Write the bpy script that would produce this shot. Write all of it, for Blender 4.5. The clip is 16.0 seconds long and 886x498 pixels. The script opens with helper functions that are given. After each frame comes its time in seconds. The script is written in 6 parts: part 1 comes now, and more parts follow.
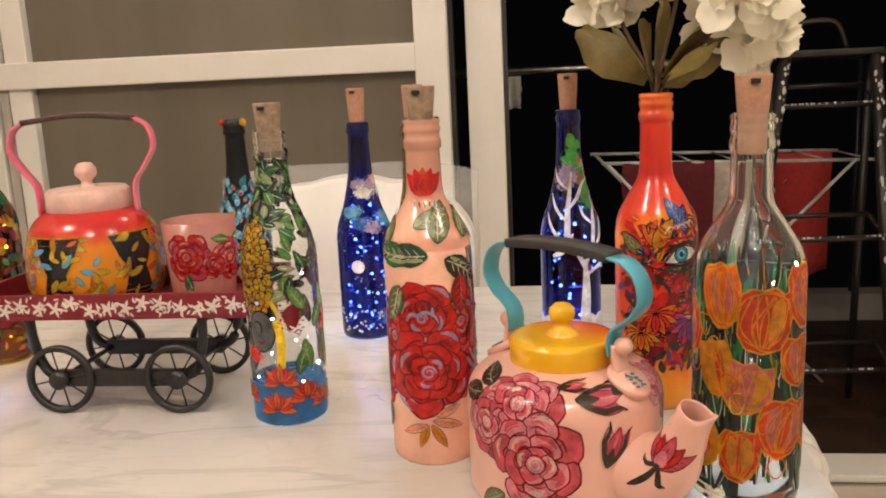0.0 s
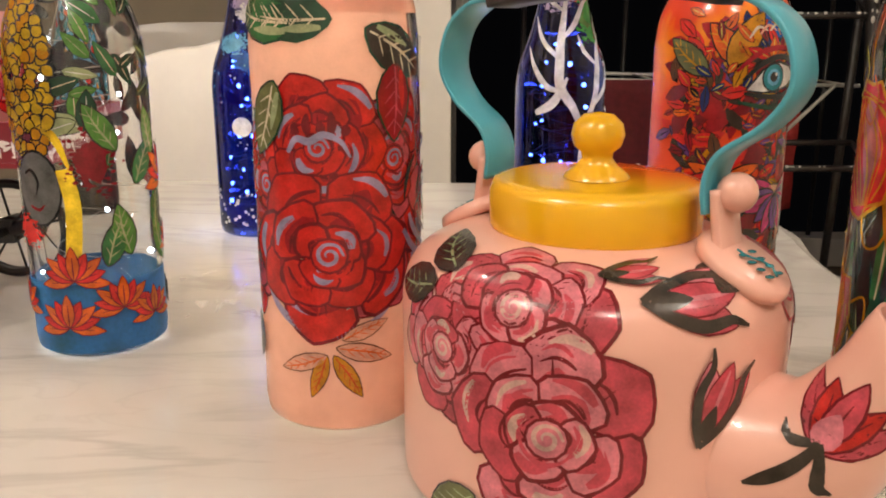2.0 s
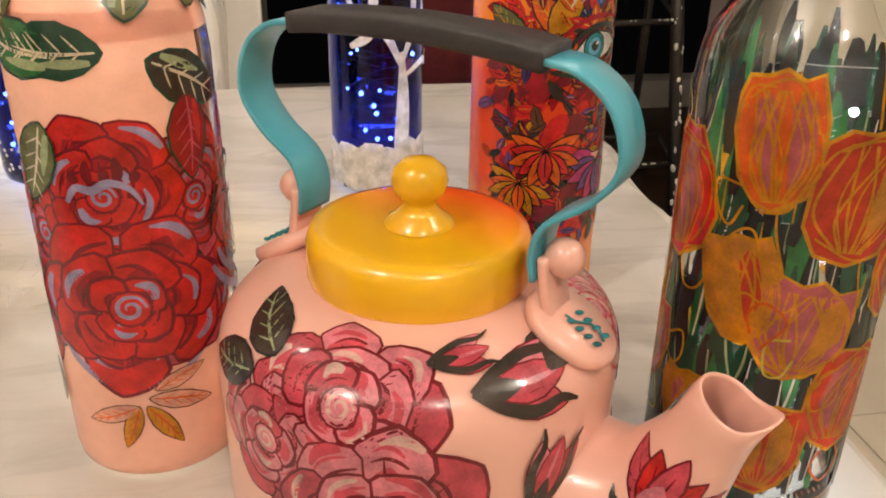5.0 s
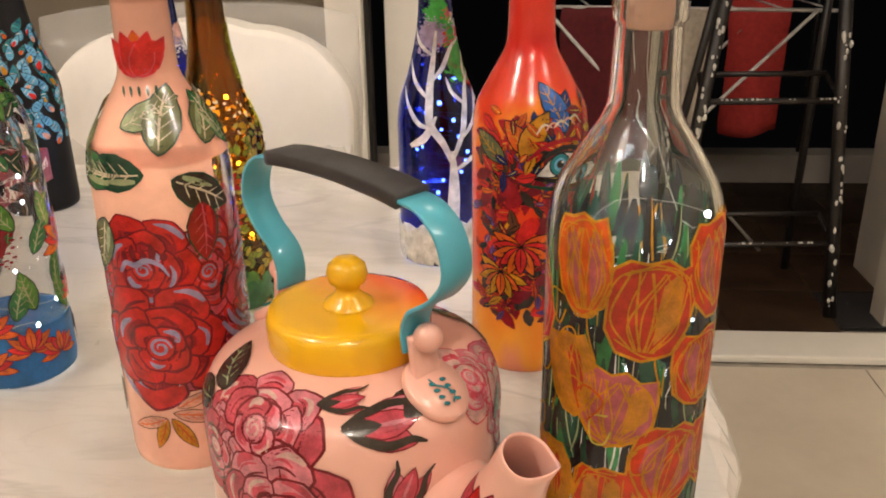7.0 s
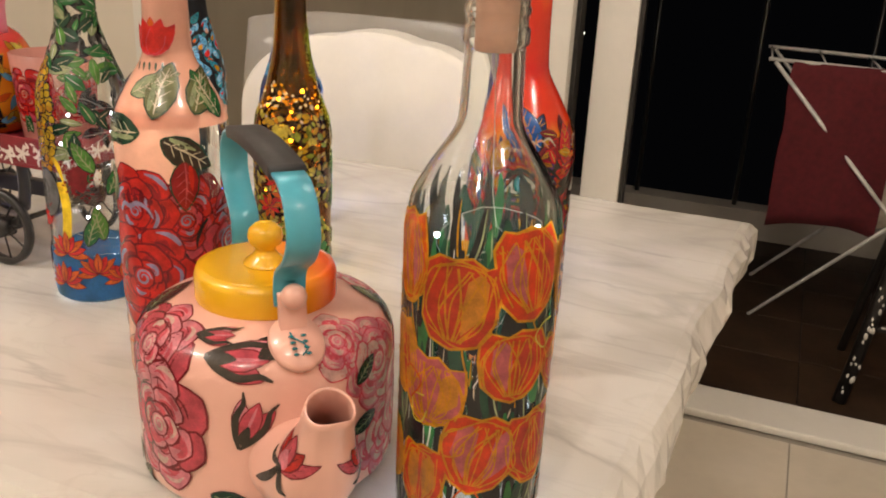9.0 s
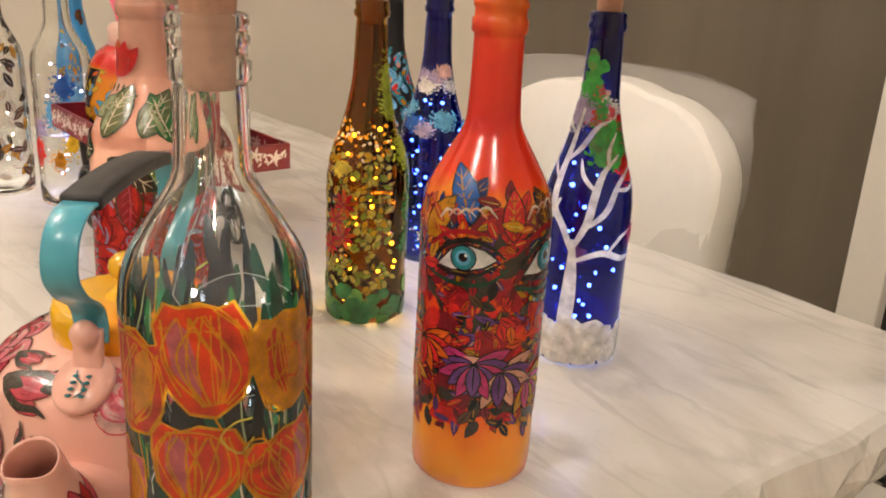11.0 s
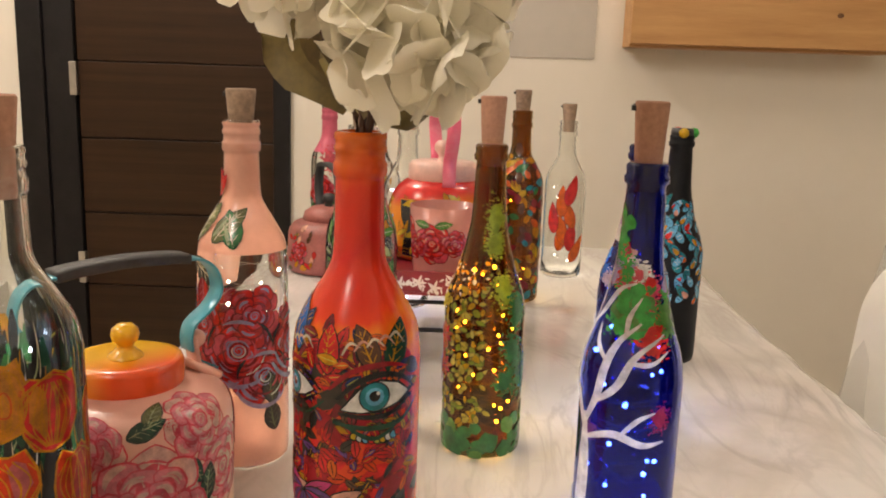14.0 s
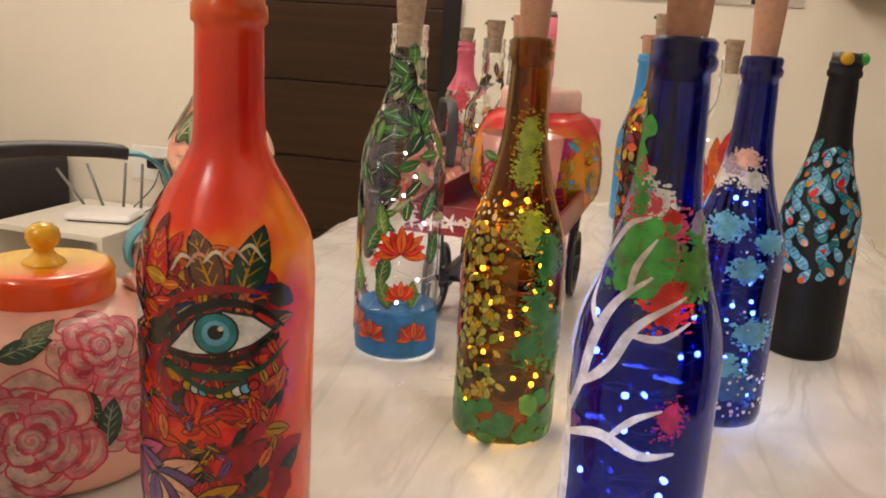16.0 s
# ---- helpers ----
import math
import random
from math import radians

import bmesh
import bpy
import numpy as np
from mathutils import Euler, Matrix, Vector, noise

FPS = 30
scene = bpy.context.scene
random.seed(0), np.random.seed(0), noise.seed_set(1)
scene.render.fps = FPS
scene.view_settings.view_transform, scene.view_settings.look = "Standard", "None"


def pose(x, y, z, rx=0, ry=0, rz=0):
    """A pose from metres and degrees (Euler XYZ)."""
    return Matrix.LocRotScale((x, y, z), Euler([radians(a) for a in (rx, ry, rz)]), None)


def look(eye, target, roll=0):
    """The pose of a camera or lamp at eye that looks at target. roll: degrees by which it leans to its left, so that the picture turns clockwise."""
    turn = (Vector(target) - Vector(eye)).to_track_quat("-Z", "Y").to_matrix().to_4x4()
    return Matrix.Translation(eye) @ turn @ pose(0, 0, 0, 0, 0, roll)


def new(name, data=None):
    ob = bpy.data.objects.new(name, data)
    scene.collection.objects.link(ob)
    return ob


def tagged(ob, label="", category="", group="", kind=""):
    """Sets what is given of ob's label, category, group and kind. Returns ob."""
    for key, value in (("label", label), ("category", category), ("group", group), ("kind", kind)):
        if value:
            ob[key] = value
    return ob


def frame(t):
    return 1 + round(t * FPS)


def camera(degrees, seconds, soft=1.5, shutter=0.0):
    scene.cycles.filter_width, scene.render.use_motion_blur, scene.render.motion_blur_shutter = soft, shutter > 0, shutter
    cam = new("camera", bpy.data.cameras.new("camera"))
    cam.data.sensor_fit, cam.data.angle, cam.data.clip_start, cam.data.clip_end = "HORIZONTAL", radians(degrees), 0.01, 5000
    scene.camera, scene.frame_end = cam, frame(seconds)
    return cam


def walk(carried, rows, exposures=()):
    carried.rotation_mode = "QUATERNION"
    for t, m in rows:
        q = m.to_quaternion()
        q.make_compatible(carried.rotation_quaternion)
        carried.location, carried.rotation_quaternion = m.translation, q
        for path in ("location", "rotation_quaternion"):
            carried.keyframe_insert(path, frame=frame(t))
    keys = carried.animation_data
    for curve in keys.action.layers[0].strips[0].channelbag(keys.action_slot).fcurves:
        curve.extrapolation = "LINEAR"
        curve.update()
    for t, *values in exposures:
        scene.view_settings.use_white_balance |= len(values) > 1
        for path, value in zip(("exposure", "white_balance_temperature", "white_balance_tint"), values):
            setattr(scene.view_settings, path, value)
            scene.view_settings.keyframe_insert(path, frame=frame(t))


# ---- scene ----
cam = camera(54.3, 16.0, soft=1.9)
PATH = [
    (0, (0.369, 0.107, 1.087), (0.237, 2.064, 0.697), -2.7),
    (0.5, (0.478, 0.15, 1.07), (0.095, 2.069, 0.654), -2.7),
    (1, (0.494, 0.229, 1.026), (0.06, 2.133, 0.592), -1.0),
    (1.5, (0.411, 0.357, 0.975), (0.146, 2.283, 0.509), -0.6),
    (2, (0.351, 0.439, 0.94), (0.372, 2.372, 0.429), -0.0),
    (2.5, (0.327, 0.478, 0.938), (0.539, 2.387, 0.379), 1.0),
    (3, (0.325, 0.511, 0.934), (0.639, 2.398, 0.35), 1.3),
    (3.5, (0.325, 0.554, 0.947), (0.713, 2.407, 0.303), 1.4),
    (4, (0.337, 0.562, 0.975), (0.753, 2.358, 0.198), 0.8),
    (4.5, (0.348, 0.528, 0.993), (0.763, 2.291, 0.146), 0.9),
    (4.7, (0.35, 0.512, 1.001), (0.764, 2.268, 0.137), 1.0),
    (6.8, (0.47, 0.386, 1.064), (0.489, 2.219, 0.264), -0.9),
    (7, (0.474, 0.377, 1.073), (0.441, 2.232, 0.326), -0.8),
    (7.5, (0.489, 0.356, 1.082), (0.399, 2.229, 0.387), -0.7),
    (8, (0.538, 0.339, 1.075), (0.279, 2.19, 0.364), -0.1),
    (8.2, (0.575, 0.333, 1.075), (0.253, 2.176, 0.368), 0.3),
    (10.3, (0.759, 0.487, 1.07), (-0.245, 2.076, 0.386), 5.0),
    (10.5, (0.779, 0.52, 1.073), (-0.279, 2.074, 0.39), 4.4),
    (11, (0.882, 0.594, 1.076), (-0.49, 1.901, 0.435), 3.2),
    (11.2, (0.932, 0.615, 1.087), (-0.56, 1.805, 0.491), 4.7),
    (11.5, (0.988, 0.642, 1.092), (-0.607, 1.762, 0.642), 4.5),
    (12, (1.023, 0.668, 1.1), (-0.666, 1.685, 0.763), 3.9),
    (12.5, (1.003, 0.742, 1.128), (-0.745, 1.69, 0.913), 5.4),
    (13, (0.991, 0.835, 1.123), (-0.845, 1.596, 0.902), 4.4),
    (13.5, (1.014, 0.916, 1.105), (-0.9, 1.38, 0.757), 2.5),
    (14, (1.054, 1.008, 1.098), (-0.906, 1.061, 0.701), 1.9),
    (14.5, (1.077, 1.059, 1.094), (-0.883, 0.926, 0.721), 3.0),
    (15, (1.035, 1.091, 1.081), (-0.915, 0.862, 0.701), 3.8),
    (15.5, (0.944, 1.129, 1.063), (-0.983, 0.807, 0.634), 4.0),
    (16, (0.882, 1.152, 1.037), (-1.012, 0.726, 0.554), 3.6),
]
walk(cam, [(t, look(eye, target, roll)) for t, eye, target, roll in PATH])

# ---- light ----
world = bpy.data.worlds.new("night")
world.use_nodes = True
world.node_tree.nodes["Background"].inputs[0].default_value = (0.010, 0.010, 0.012, 1)
world.node_tree.nodes["Background"].inputs[1].default_value = 0.12
scene.world = world
scene.view_settings.exposure = 0.0
ROOM = Matrix.Rotation(radians(-3.0), 4, "Z")   # the room stands three degrees off the axes
FLOOR, TOP, CEIL = -0.05, 0.75, 2.62
# inferred from glints on the bottles; number and places chosen to brighten the walls
LAMPS = [(0.55, -0.75, 40), (-0.85, 0.0, 43), (1.75, 0.2, 33), (-0.55, 1.75, 11), (0.95, 1.85, 11)]
LAMPS_AT = [(a, b) for a, b, _ in LAMPS]
for lx, ly, watts in LAMPS:
    lamp = bpy.data.lights.new("downlight_glow", "POINT")
    lamp.shadow_soft_size, lamp.energy, lamp.color = 0.055, watts, (1.0, 0.885, 0.775)
    new("downlight_glow", lamp).matrix_world = ROOM @ Matrix.Translation((lx, ly, CEIL - 0.11))


# ---- materials ----
def mat(name, rgb, rough=0.5, metal=0.0, var=0.15, scale=30.0, bump=0.0, rgb2=None, stretch=(1, 1, 1), coat=0.0, through_light=0.0, spec=0.5):
    m = bpy.data.materials.new(name)
    m.use_nodes = True
    nt = m.node_tree
    b = nt.nodes["Principled BSDF"]
    b.inputs["Roughness"].default_value, b.inputs["Metallic"].default_value = rough, metal
    b.inputs["Coat Weight"].default_value = coat
    b.inputs["Coat Roughness"].default_value = 0.08
    b.inputs["Specular IOR Level"].default_value = spec
    tc = nt.nodes.new("ShaderNodeTexCoord")
    mp = nt.nodes.new("ShaderNodeMapping")
    mp.inputs["Scale"].default_value = stretch
    n1 = nt.nodes.new("ShaderNodeTexNoise")
    n1.inputs["Scale"].default_value, n1.inputs["Detail"].default_value = scale, 6
    n2 = nt.nodes.new("ShaderNodeTexNoise")
    n2.inputs["Scale"].default_value, n2.inputs["Detail"].default_value = scale * 7, 3
    nt.links.new(tc.outputs["Object"], mp.inputs[0])
    nt.links.new(mp.outputs[0], n1.inputs["Vector"])
    nt.links.new(mp.outputs[0], n2.inputs["Vector"])
    add = nt.nodes.new("ShaderNodeMath")
    add.operation = "MULTIPLY_ADD"
    add.inputs[1].default_value = 0.35
    nt.links.new(n2.outputs[0], add.inputs[0])
    nt.links.new(n1.outputs[0], add.inputs[2])
    ramp = nt.nodes.new("ShaderNodeValToRGB")
    ramp.color_ramp.elements[0].position, ramp.color_ramp.elements[1].position = 0.4, 0.95
    other = rgb2 or [c * (1 - 2 * var) for c in rgb]
    ramp.color_ramp.elements[0].color = (*other, 1)
    ramp.color_ramp.elements[1].color = (*[min(1, c * (1 + var * 0.6)) for c in rgb], 1)
    nt.links.new(add.outputs[0], ramp.inputs[0])
    nt.links.new(ramp.outputs[0], b.inputs["Base Color"])
    if bump:
        bp = nt.nodes.new("ShaderNodeBump")
        bp.inputs["Strength"].default_value, bp.inputs["Distance"].default_value = bump, 0.002
        nt.links.new(add.outputs[0], bp.inputs["Height"])
        nt.links.new(bp.outputs[0], b.inputs["Normal"])
    if through_light:
        tr = nt.nodes.new("ShaderNodeBsdfTranslucent")
        mx = nt.nodes.new("ShaderNodeMixShader")
        mx.inputs[0].default_value = through_light
        nt.links.new(ramp.outputs[0], tr.inputs[0])
        nt.links.new(b.outputs[0], mx.inputs[1])
        nt.links.new(tr.outputs[0], mx.inputs[2])
        nt.links.new(mx.outputs[0], nt.nodes["Material Output"].inputs[0])
    return m


def glass(name, rgb, rough=0.0):
    m = bpy.data.materials.new(name)
    m.use_nodes = True
    b = m.node_tree.nodes["Principled BSDF"]
    b.inputs["Base Color"].default_value = (*rgb, 1)
    b.inputs["Transmission Weight"].default_value, b.inputs["Roughness"].default_value, b.inputs["IOR"].default_value = 1, rough, 1.45
    return m


def emit(name, rgb, power):
    m = bpy.data.materials.new(name)
    m.use_nodes = True
    b = m.node_tree.nodes["Principled BSDF"]
    b.inputs["Base Color"].default_value = (*rgb, 1)
    b.inputs["Emission Color"].default_value = (*rgb, 1)
    b.inputs["Emission Strength"].default_value = power
    return m


def marble():
    m = mat("white_marble", (0.64, 0.61, 0.565), 0.16, var=0.03, scale=5, bump=0.03)
    nt = m.node_tree
    b, tc = nt.nodes["Principled BSDF"], nt.nodes["Texture Coordinate"]
    base = b.inputs["Base Color"].links[0].from_socket
    prev = base
    for scale, stretch, wide, tone, rot in ((2.2, (1, 3.2, 1), 0.035, (0.40, 0.37, 0.34), 12), (5.0, (1, 4.0, 1), 0.03, (0.55, 0.52, 0.48), 4), (1.1, (1.2, 1.5, 1), 0.07, (0.44, 0.40, 0.35), -20)):
        mp = nt.nodes.new("ShaderNodeMapping")
        mp.inputs["Scale"].default_value, mp.inputs["Rotation"].default_value = stretch, (0, 0, radians(rot))
        n = nt.nodes.new("ShaderNodeTexNoise")
        n.inputs["Scale"].default_value, n.inputs["Detail"].default_value, n.inputs["Distortion"].default_value = scale, 7, 1.6
        r = nt.nodes.new("ShaderNodeValToRGB")
        e = r.color_ramp.elements
        e[0].position, e[0].color = 0.5 - wide, (0, 0, 0, 1)
        e[1].position, e[1].color = 0.5 + wide, (0, 0, 0, 1)
        mid = e.new(0.5)
        mid.color = (1, 1, 1, 1)
        patch = nt.nodes.new("ShaderNodeTexNoise")
        patch.inputs["Scale"].default_value = 3.1 + scale
        mul = nt.nodes.new("ShaderNodeMath")
        mul.operation = "MULTIPLY"
        mx = nt.nodes.new("ShaderNodeMix")
        mx.data_type = "RGBA"
        nt.links.new(tc.outputs["Object"], mp.inputs[0])
        nt.links.new(mp.outputs[0], n.inputs["Vector"])
        nt.links.new(tc.outputs["Object"], patch.inputs["Vector"])
        nt.links.new(n.outputs[0], r.inputs[0])
        nt.links.new(r.outputs[0], mul.inputs[0])
        nt.links.new(patch.outputs[0], mul.inputs[1])
        nt.links.new(mul.outputs[0], mx.inputs[0])
        nt.links.new(prev, mx.inputs[6])
        mx.inputs[7].default_value = (*tone, 1)
        prev = mx.outputs[2]
    nt.links.new(prev, b.inputs["Base Color"])
    return m


def fade(name, stops, lo, hi, wobble=0.5, rough=0.2, through_light=0.15, coat=0.3):
    """Colours that run into one another up the height of a thing, brushed unevenly."""
    m = mat(name, (0.5, 0.5, 0.5), rough, coat=coat, through_light=through_light)
    nt = m.node_tree
    ramp = nt.nodes["Color Ramp"]
    sep = nt.nodes.new("ShaderNodeSeparateXYZ")
    nt.links.new(nt.nodes["Texture Coordinate"].outputs["Object"], sep.inputs[0])
    mr = nt.nodes.new("ShaderNodeMapRange")
    mr.inputs[1].default_value, mr.inputs[2].default_value = lo, hi
    nt.links.new(sep.outputs[2], mr.inputs[0])
    n = nt.nodes.new("ShaderNodeTexNoise")
    n.inputs["Scale"].default_value, n.inputs["Detail"].default_value = 22, 4
    mp = nt.nodes.new("ShaderNodeMapping")
    mp.inputs["Scale"].default_value = (1, 1, 0.45)
    nt.links.new(nt.nodes["Texture Coordinate"].outputs["Object"], mp.inputs[0])
    nt.links.new(mp.outputs[0], n.inputs["Vector"])
    ma = nt.nodes.new("ShaderNodeMath")
    ma.operation = "MULTIPLY_ADD"
    ma.inputs[1].default_value = wobble
    nt.links.new(n.outputs[0], ma.inputs[0])
    nt.links.new(mr.outputs[0], ma.inputs[2])
    sub = nt.nodes.new("ShaderNodeMath")
    sub.operation = "SUBTRACT"
    sub.inputs[1].default_value = wobble * 0.5
    nt.links.new(ma.outputs[0], sub.inputs[0])
    nt.links.new(sub.outputs[0], ramp.inputs[0])
    e = ramp.color_ramp.elements
    while len(e) > 1:
        e.remove(e[-1])
    for i, (p, c) in enumerate(stops):
        s = e[0] if i == 0 else e.new(p)
        s.position, s.color = p, (*c, 1)
    return m


WALL = mat("cream_wall_paint", (0.74, 0.68, 0.58), 0.7, var=0.02, scale=3, bump=0.05)
WHITE = mat("white_frame_paint", (0.80, 0.77, 0.71), 0.4, var=0.03, scale=8)
CEILM = mat("ceiling_paint", (0.8, 0.77, 0.72), 0.8, var=0.02, scale=3)
FLOORM = mat("cream_floor_tile", (0.62, 0.55, 0.45), 0.25, var=0.06, scale=4)
JOINT = mat("tile_joint", (0.35, 0.31, 0.26), 0.8)
BALCONY = mat("brown_balcony_tile", (0.045, 0.026, 0.014), 0.5, var=0.35, scale=6, spec=0.25)
MARBLE = marble()
# opaque streaked grey-brown, put in place of what shows in the glass
PANE = mat("opaque_greyish_brown_pane", (0.165, 0.14, 0.105), 0.2, var=0.12, scale=0.8, stretch=(3, 1, 0.2))
GASKET = mat("black_rubber_seal", (0.02, 0.018, 0.016), 0.5)
GREYWALL = mat("grey_balcony_wall", (0.42, 0.38, 0.33), 0.8, var=0.06, scale=3)
DARKWALL = mat("dark_outside", (0.012, 0.011, 0.011), 0.8)
GREYPAN = mat("pale_grey_panel", (0.47, 0.43, 0.37), 0.55, var=0.02)
DOORWOOD = mat("dark_brown_veneer", (0.036, 0.016, 0.006), 0.42, var=0.25, scale=9, stretch=(1, 0.15, 6), bump=0.05, spec=0.22)
DOORFRAME = mat("near_black_stain", (0.010, 0.008, 0.008), 0.42, var=0.2, spec=0.25)
STEEL = mat("brushed_steel", (0.55, 0.53, 0.5), 0.3, 1.0)
PINE = mat("pine_wood", (0.50, 0.28, 0.11), 0.45, var=0.12, scale=7, rgb2=(0.40, 0.20, 0.07), stretch=(6, 0.5, 6), bump=0.05)
KNOT = mat("pine_knot", (0.16, 0.07, 0.025), 0.5)
CORK = mat("pressed_cork", (0.44, 0.23, 0.145), 0.8, var=0.12, scale=260, bump=0.25)
CORK2 = mat("grey_brown_cork", (0.34, 0.23, 0.15), 0.8, var=0.25, scale=160, bump=0.35)
BLACKP = mat("black_plastic", (0.015, 0.015, 0.016), 0.35)
IRON = mat("black_painted_iron", (0.02, 0.017, 0.016), 0.4, var=0.3, scale=60, bump=0.1)
SPLASH = mat("dried_white_paint", (0.6, 0.58, 0.54), 0.7)
CHAIRM = mat("white_leatherette", (0.80, 0.77, 0.71), 0.45, var=0.03, scale=14, bump=0.15)
CLEAR = glass("clear_glass", (0.97, 0.98, 0.96))
BLUEG = glass("cobalt_glass", (0.022, 0.050, 0.42))
AMBER = glass("amber_glass", (0.42, 0.20, 0.014))
BULB_W = emit("cool_white_bulb", (0.75, 0.85, 1.0), 90)
BULB_Y = emit("warm_yellow_bulb", (1.0, 0.70, 0.22), 130)
BULB_P = emit("warm_white_bulb", (1.0, 0.82, 0.6), 80)
BULB_B = emit("violet_blue_bulb", (0.45, 0.45, 1.0), 110)
WIRE = mat("silver_wire", (0.6, 0.57, 0.5), 0.3, 1.0)


# ---- mesh helpers ----
def link(name, bm, mats, parent=None, label="", smooth=True):
    me = bpy.data.meshes.new(name)
    bm.normal_update()
    if smooth:
        for f in bm.faces:
            f.smooth = True
    bm.to_mesh(me)
    bm.free()
    for m in mats if isinstance(mats, (list, tuple)) else [mats]:
        me.materials.append(m)
    ob = new(name, me)
    if parent is not None:
        ob.parent = parent
    if label:
        ob["label"] = label
    return ob


def part(name, bm, material, parent, label="", smooth=True):
    return link(name, bm, material, parent, label, smooth)


def thing(name, m, label, category, group="", kind=""):
    ob = new(name)
    ob.empty_display_size = 0.02
    ob.matrix_world = m
    return tagged(ob, label, category, group, kind)


def at(x, y, z=TOP, turn=0):
    return pose(x, y, z, 0, 0, turn)


def box(x0, y0, z0, x1, y1, z1, bevel=0.0, bm=None, m=None):
    own = bmesh.new()
    bmesh.ops.create_cube(own, size=1, matrix=Matrix.Translation(((x0 + x1) / 2, (y0 + y1) / 2, (z0 + z1) / 2)) @ Matrix.Diagonal((x1 - x0, y1 - y0, z1 - z0, 1)))
    if bevel:
        bmesh.ops.bevel(own, geom=own.edges[:], offset=bevel, segments=2, affect="EDGES", profile=0.6)
    if m is not None:
        bmesh.ops.transform(own, matrix=m, verts=own.verts)
    if bm is None:
        return own
    join(bm, own)
    return bm


def join(bm, other, index=0):
    vm = {v: bm.verts.new(v.co) for v in other.verts}
    for f in other.faces:
        try:
            g = bm.faces.new([vm[v] for v in f.verts])
            g.material_index, g.smooth = index or f.material_index, f.smooth
        except ValueError:
            pass
    other.free()


def lathe(profile, seg=56, closed=False, bm=None):
    bm = bm or bmesh.new()
    rings = []
    for r, z in profile:
        if r < 1e-5:
            rings.append([bm.verts.new((0, 0, z))])
        else:
            rings.append([bm.verts.new((r * math.cos(2 * math.pi * i / seg), r * math.sin(2 * math.pi * i / seg), z)) for i in range(seg)])
    pairs = list(zip(rings, rings[1:])) + ([(rings[-1], rings[0])] if closed else [])
    for a, b in pairs:
        for i in range(seg):
            j = (i + 1) % seg
            if len(a) == 1 and len(b) == 1:
                continue
            if len(a) == 1:
                bm.faces.new((a[0], b[j], b[i]))
            elif len(b) == 1:
                bm.faces.new((a[i], a[j], b[0]))
            else:
                bm.faces.new((a[i], a[j], b[j], b[i]))
    return bm


def tube(points, radius, seg=8, bm=None, flat=None):
    """A round bar along the points, or a flat band of the size given in flat = (width, thickness, side)."""
    bm = bm or bmesh.new()
    pts = [Vector(p) for p in points]
    rings = []
    for i, p in enumerate(pts):
        d = (pts[min(i + 1, len(pts) - 1)] - pts[max(i - 1, 0)]).normalized()
        side = Vector(flat[2]) if flat else (d.cross(Vector((0, 0, 1))) if abs(d.z) < 0.95 else d.cross(Vector((1, 0, 0))))
        side = (side - d * side.dot(d)).normalized()
        up = side.cross(d)
        if flat:
            w, h = flat[0] / 2, flat[1] / 2
            ring = [p + side * a * w + up * b * h for a, b in ((-1, -0.6), (-0.94, -1), (0.94, -1), (1, -0.6), (1, 0.6), (0.94, 1), (-0.94, 1), (-1, 0.6))]
        else:
            rr = radius[i] if isinstance(radius, (list, tuple)) else radius
            ring = [p + (side * math.cos(2 * math.pi * k / seg) + up * math.sin(2 * math.pi * k / seg)) * rr for k in range(seg)]
        rings.append([bm.verts.new(c) for c in ring])
    n = len(rings[0])
    for a, b in zip(rings, rings[1:]):
        for k in range(n):
            bm.faces.new((a[k], a[(k + 1) % n], b[(k + 1) % n], b[k]))
    bm.faces.new(rings[0][::-1])
    bm.faces.new(rings[-1])
    return bm


def spline(points, steps=6):
    """A smooth line through the points."""
    P = [Vector(p) for p in points]
    P = [2 * P[0] - P[1]] + P + [2 * P[-1] - P[-2]]
    out = []
    for i in range(1, len(P) - 2):
        a, b, c, d = P[i - 1:i + 3]
        for k in range(steps):
            t = k / steps
            out.append(0.5 * (2 * b + (c - a) * t + (2 * a - 5 * b + 4 * c - d) * t * t + (3 * b - a - 3 * c + d) * t ** 3))
    return out + [P[-2]]


def ball(r, at_=(0, 0, 0), seg=16, bm=None, squash=1.0):
    own = bmesh.new()
    bmesh.ops.create_uvsphere(own, u_segments=seg, v_segments=max(6, seg // 2), radius=r, matrix=Matrix.Translation(at_) @ Matrix.Diagonal((1, 1, squash, 1)))
    if bm is None:
        return own
    join(bm, own)
    return bm


# ---- the room ----
def setting(name, bm, material, label="", category="", smooth=False):
    ob = link(name, bm, material, None, label, smooth)
    ob.matrix_world = ROOM
    return tagged(ob, label, category or name.split("_")[0], kind="structure")


NY, WX, EX, SY = 2.617, -1.61, 3.2, -2.4      # inner faces of the walls
floor = setting("floor", box(WX - 0.2, SY - 0.2, FLOOR - 0.1, EX + 0.2, NY, FLOOR - 0.004), JOINT, "floor of large cream polished tiles", "floor")
setting("ceiling", box(WX - 0.2, SY - 0.2, CEIL, EX + 0.2, NY + 0.16, CEIL + 0.1), CEILM, "plain white painted ceiling", "ceiling")
DY0, DY1, DZ = -0.29, 0.525, 2.08             # the doorway in the west wall
w = box(WX - 0.15, SY, FLOOR, WX, DY0, CEIL)
box(WX - 0.15, DY1, FLOOR, WX, NY + 0.16, CEIL, bm=w)
box(WX - 0.15, DY0, DZ, WX, DY1, CEIL, bm=w)
setting("wall_west", w, WALL, "cream painted wall with a doorway", "wall")
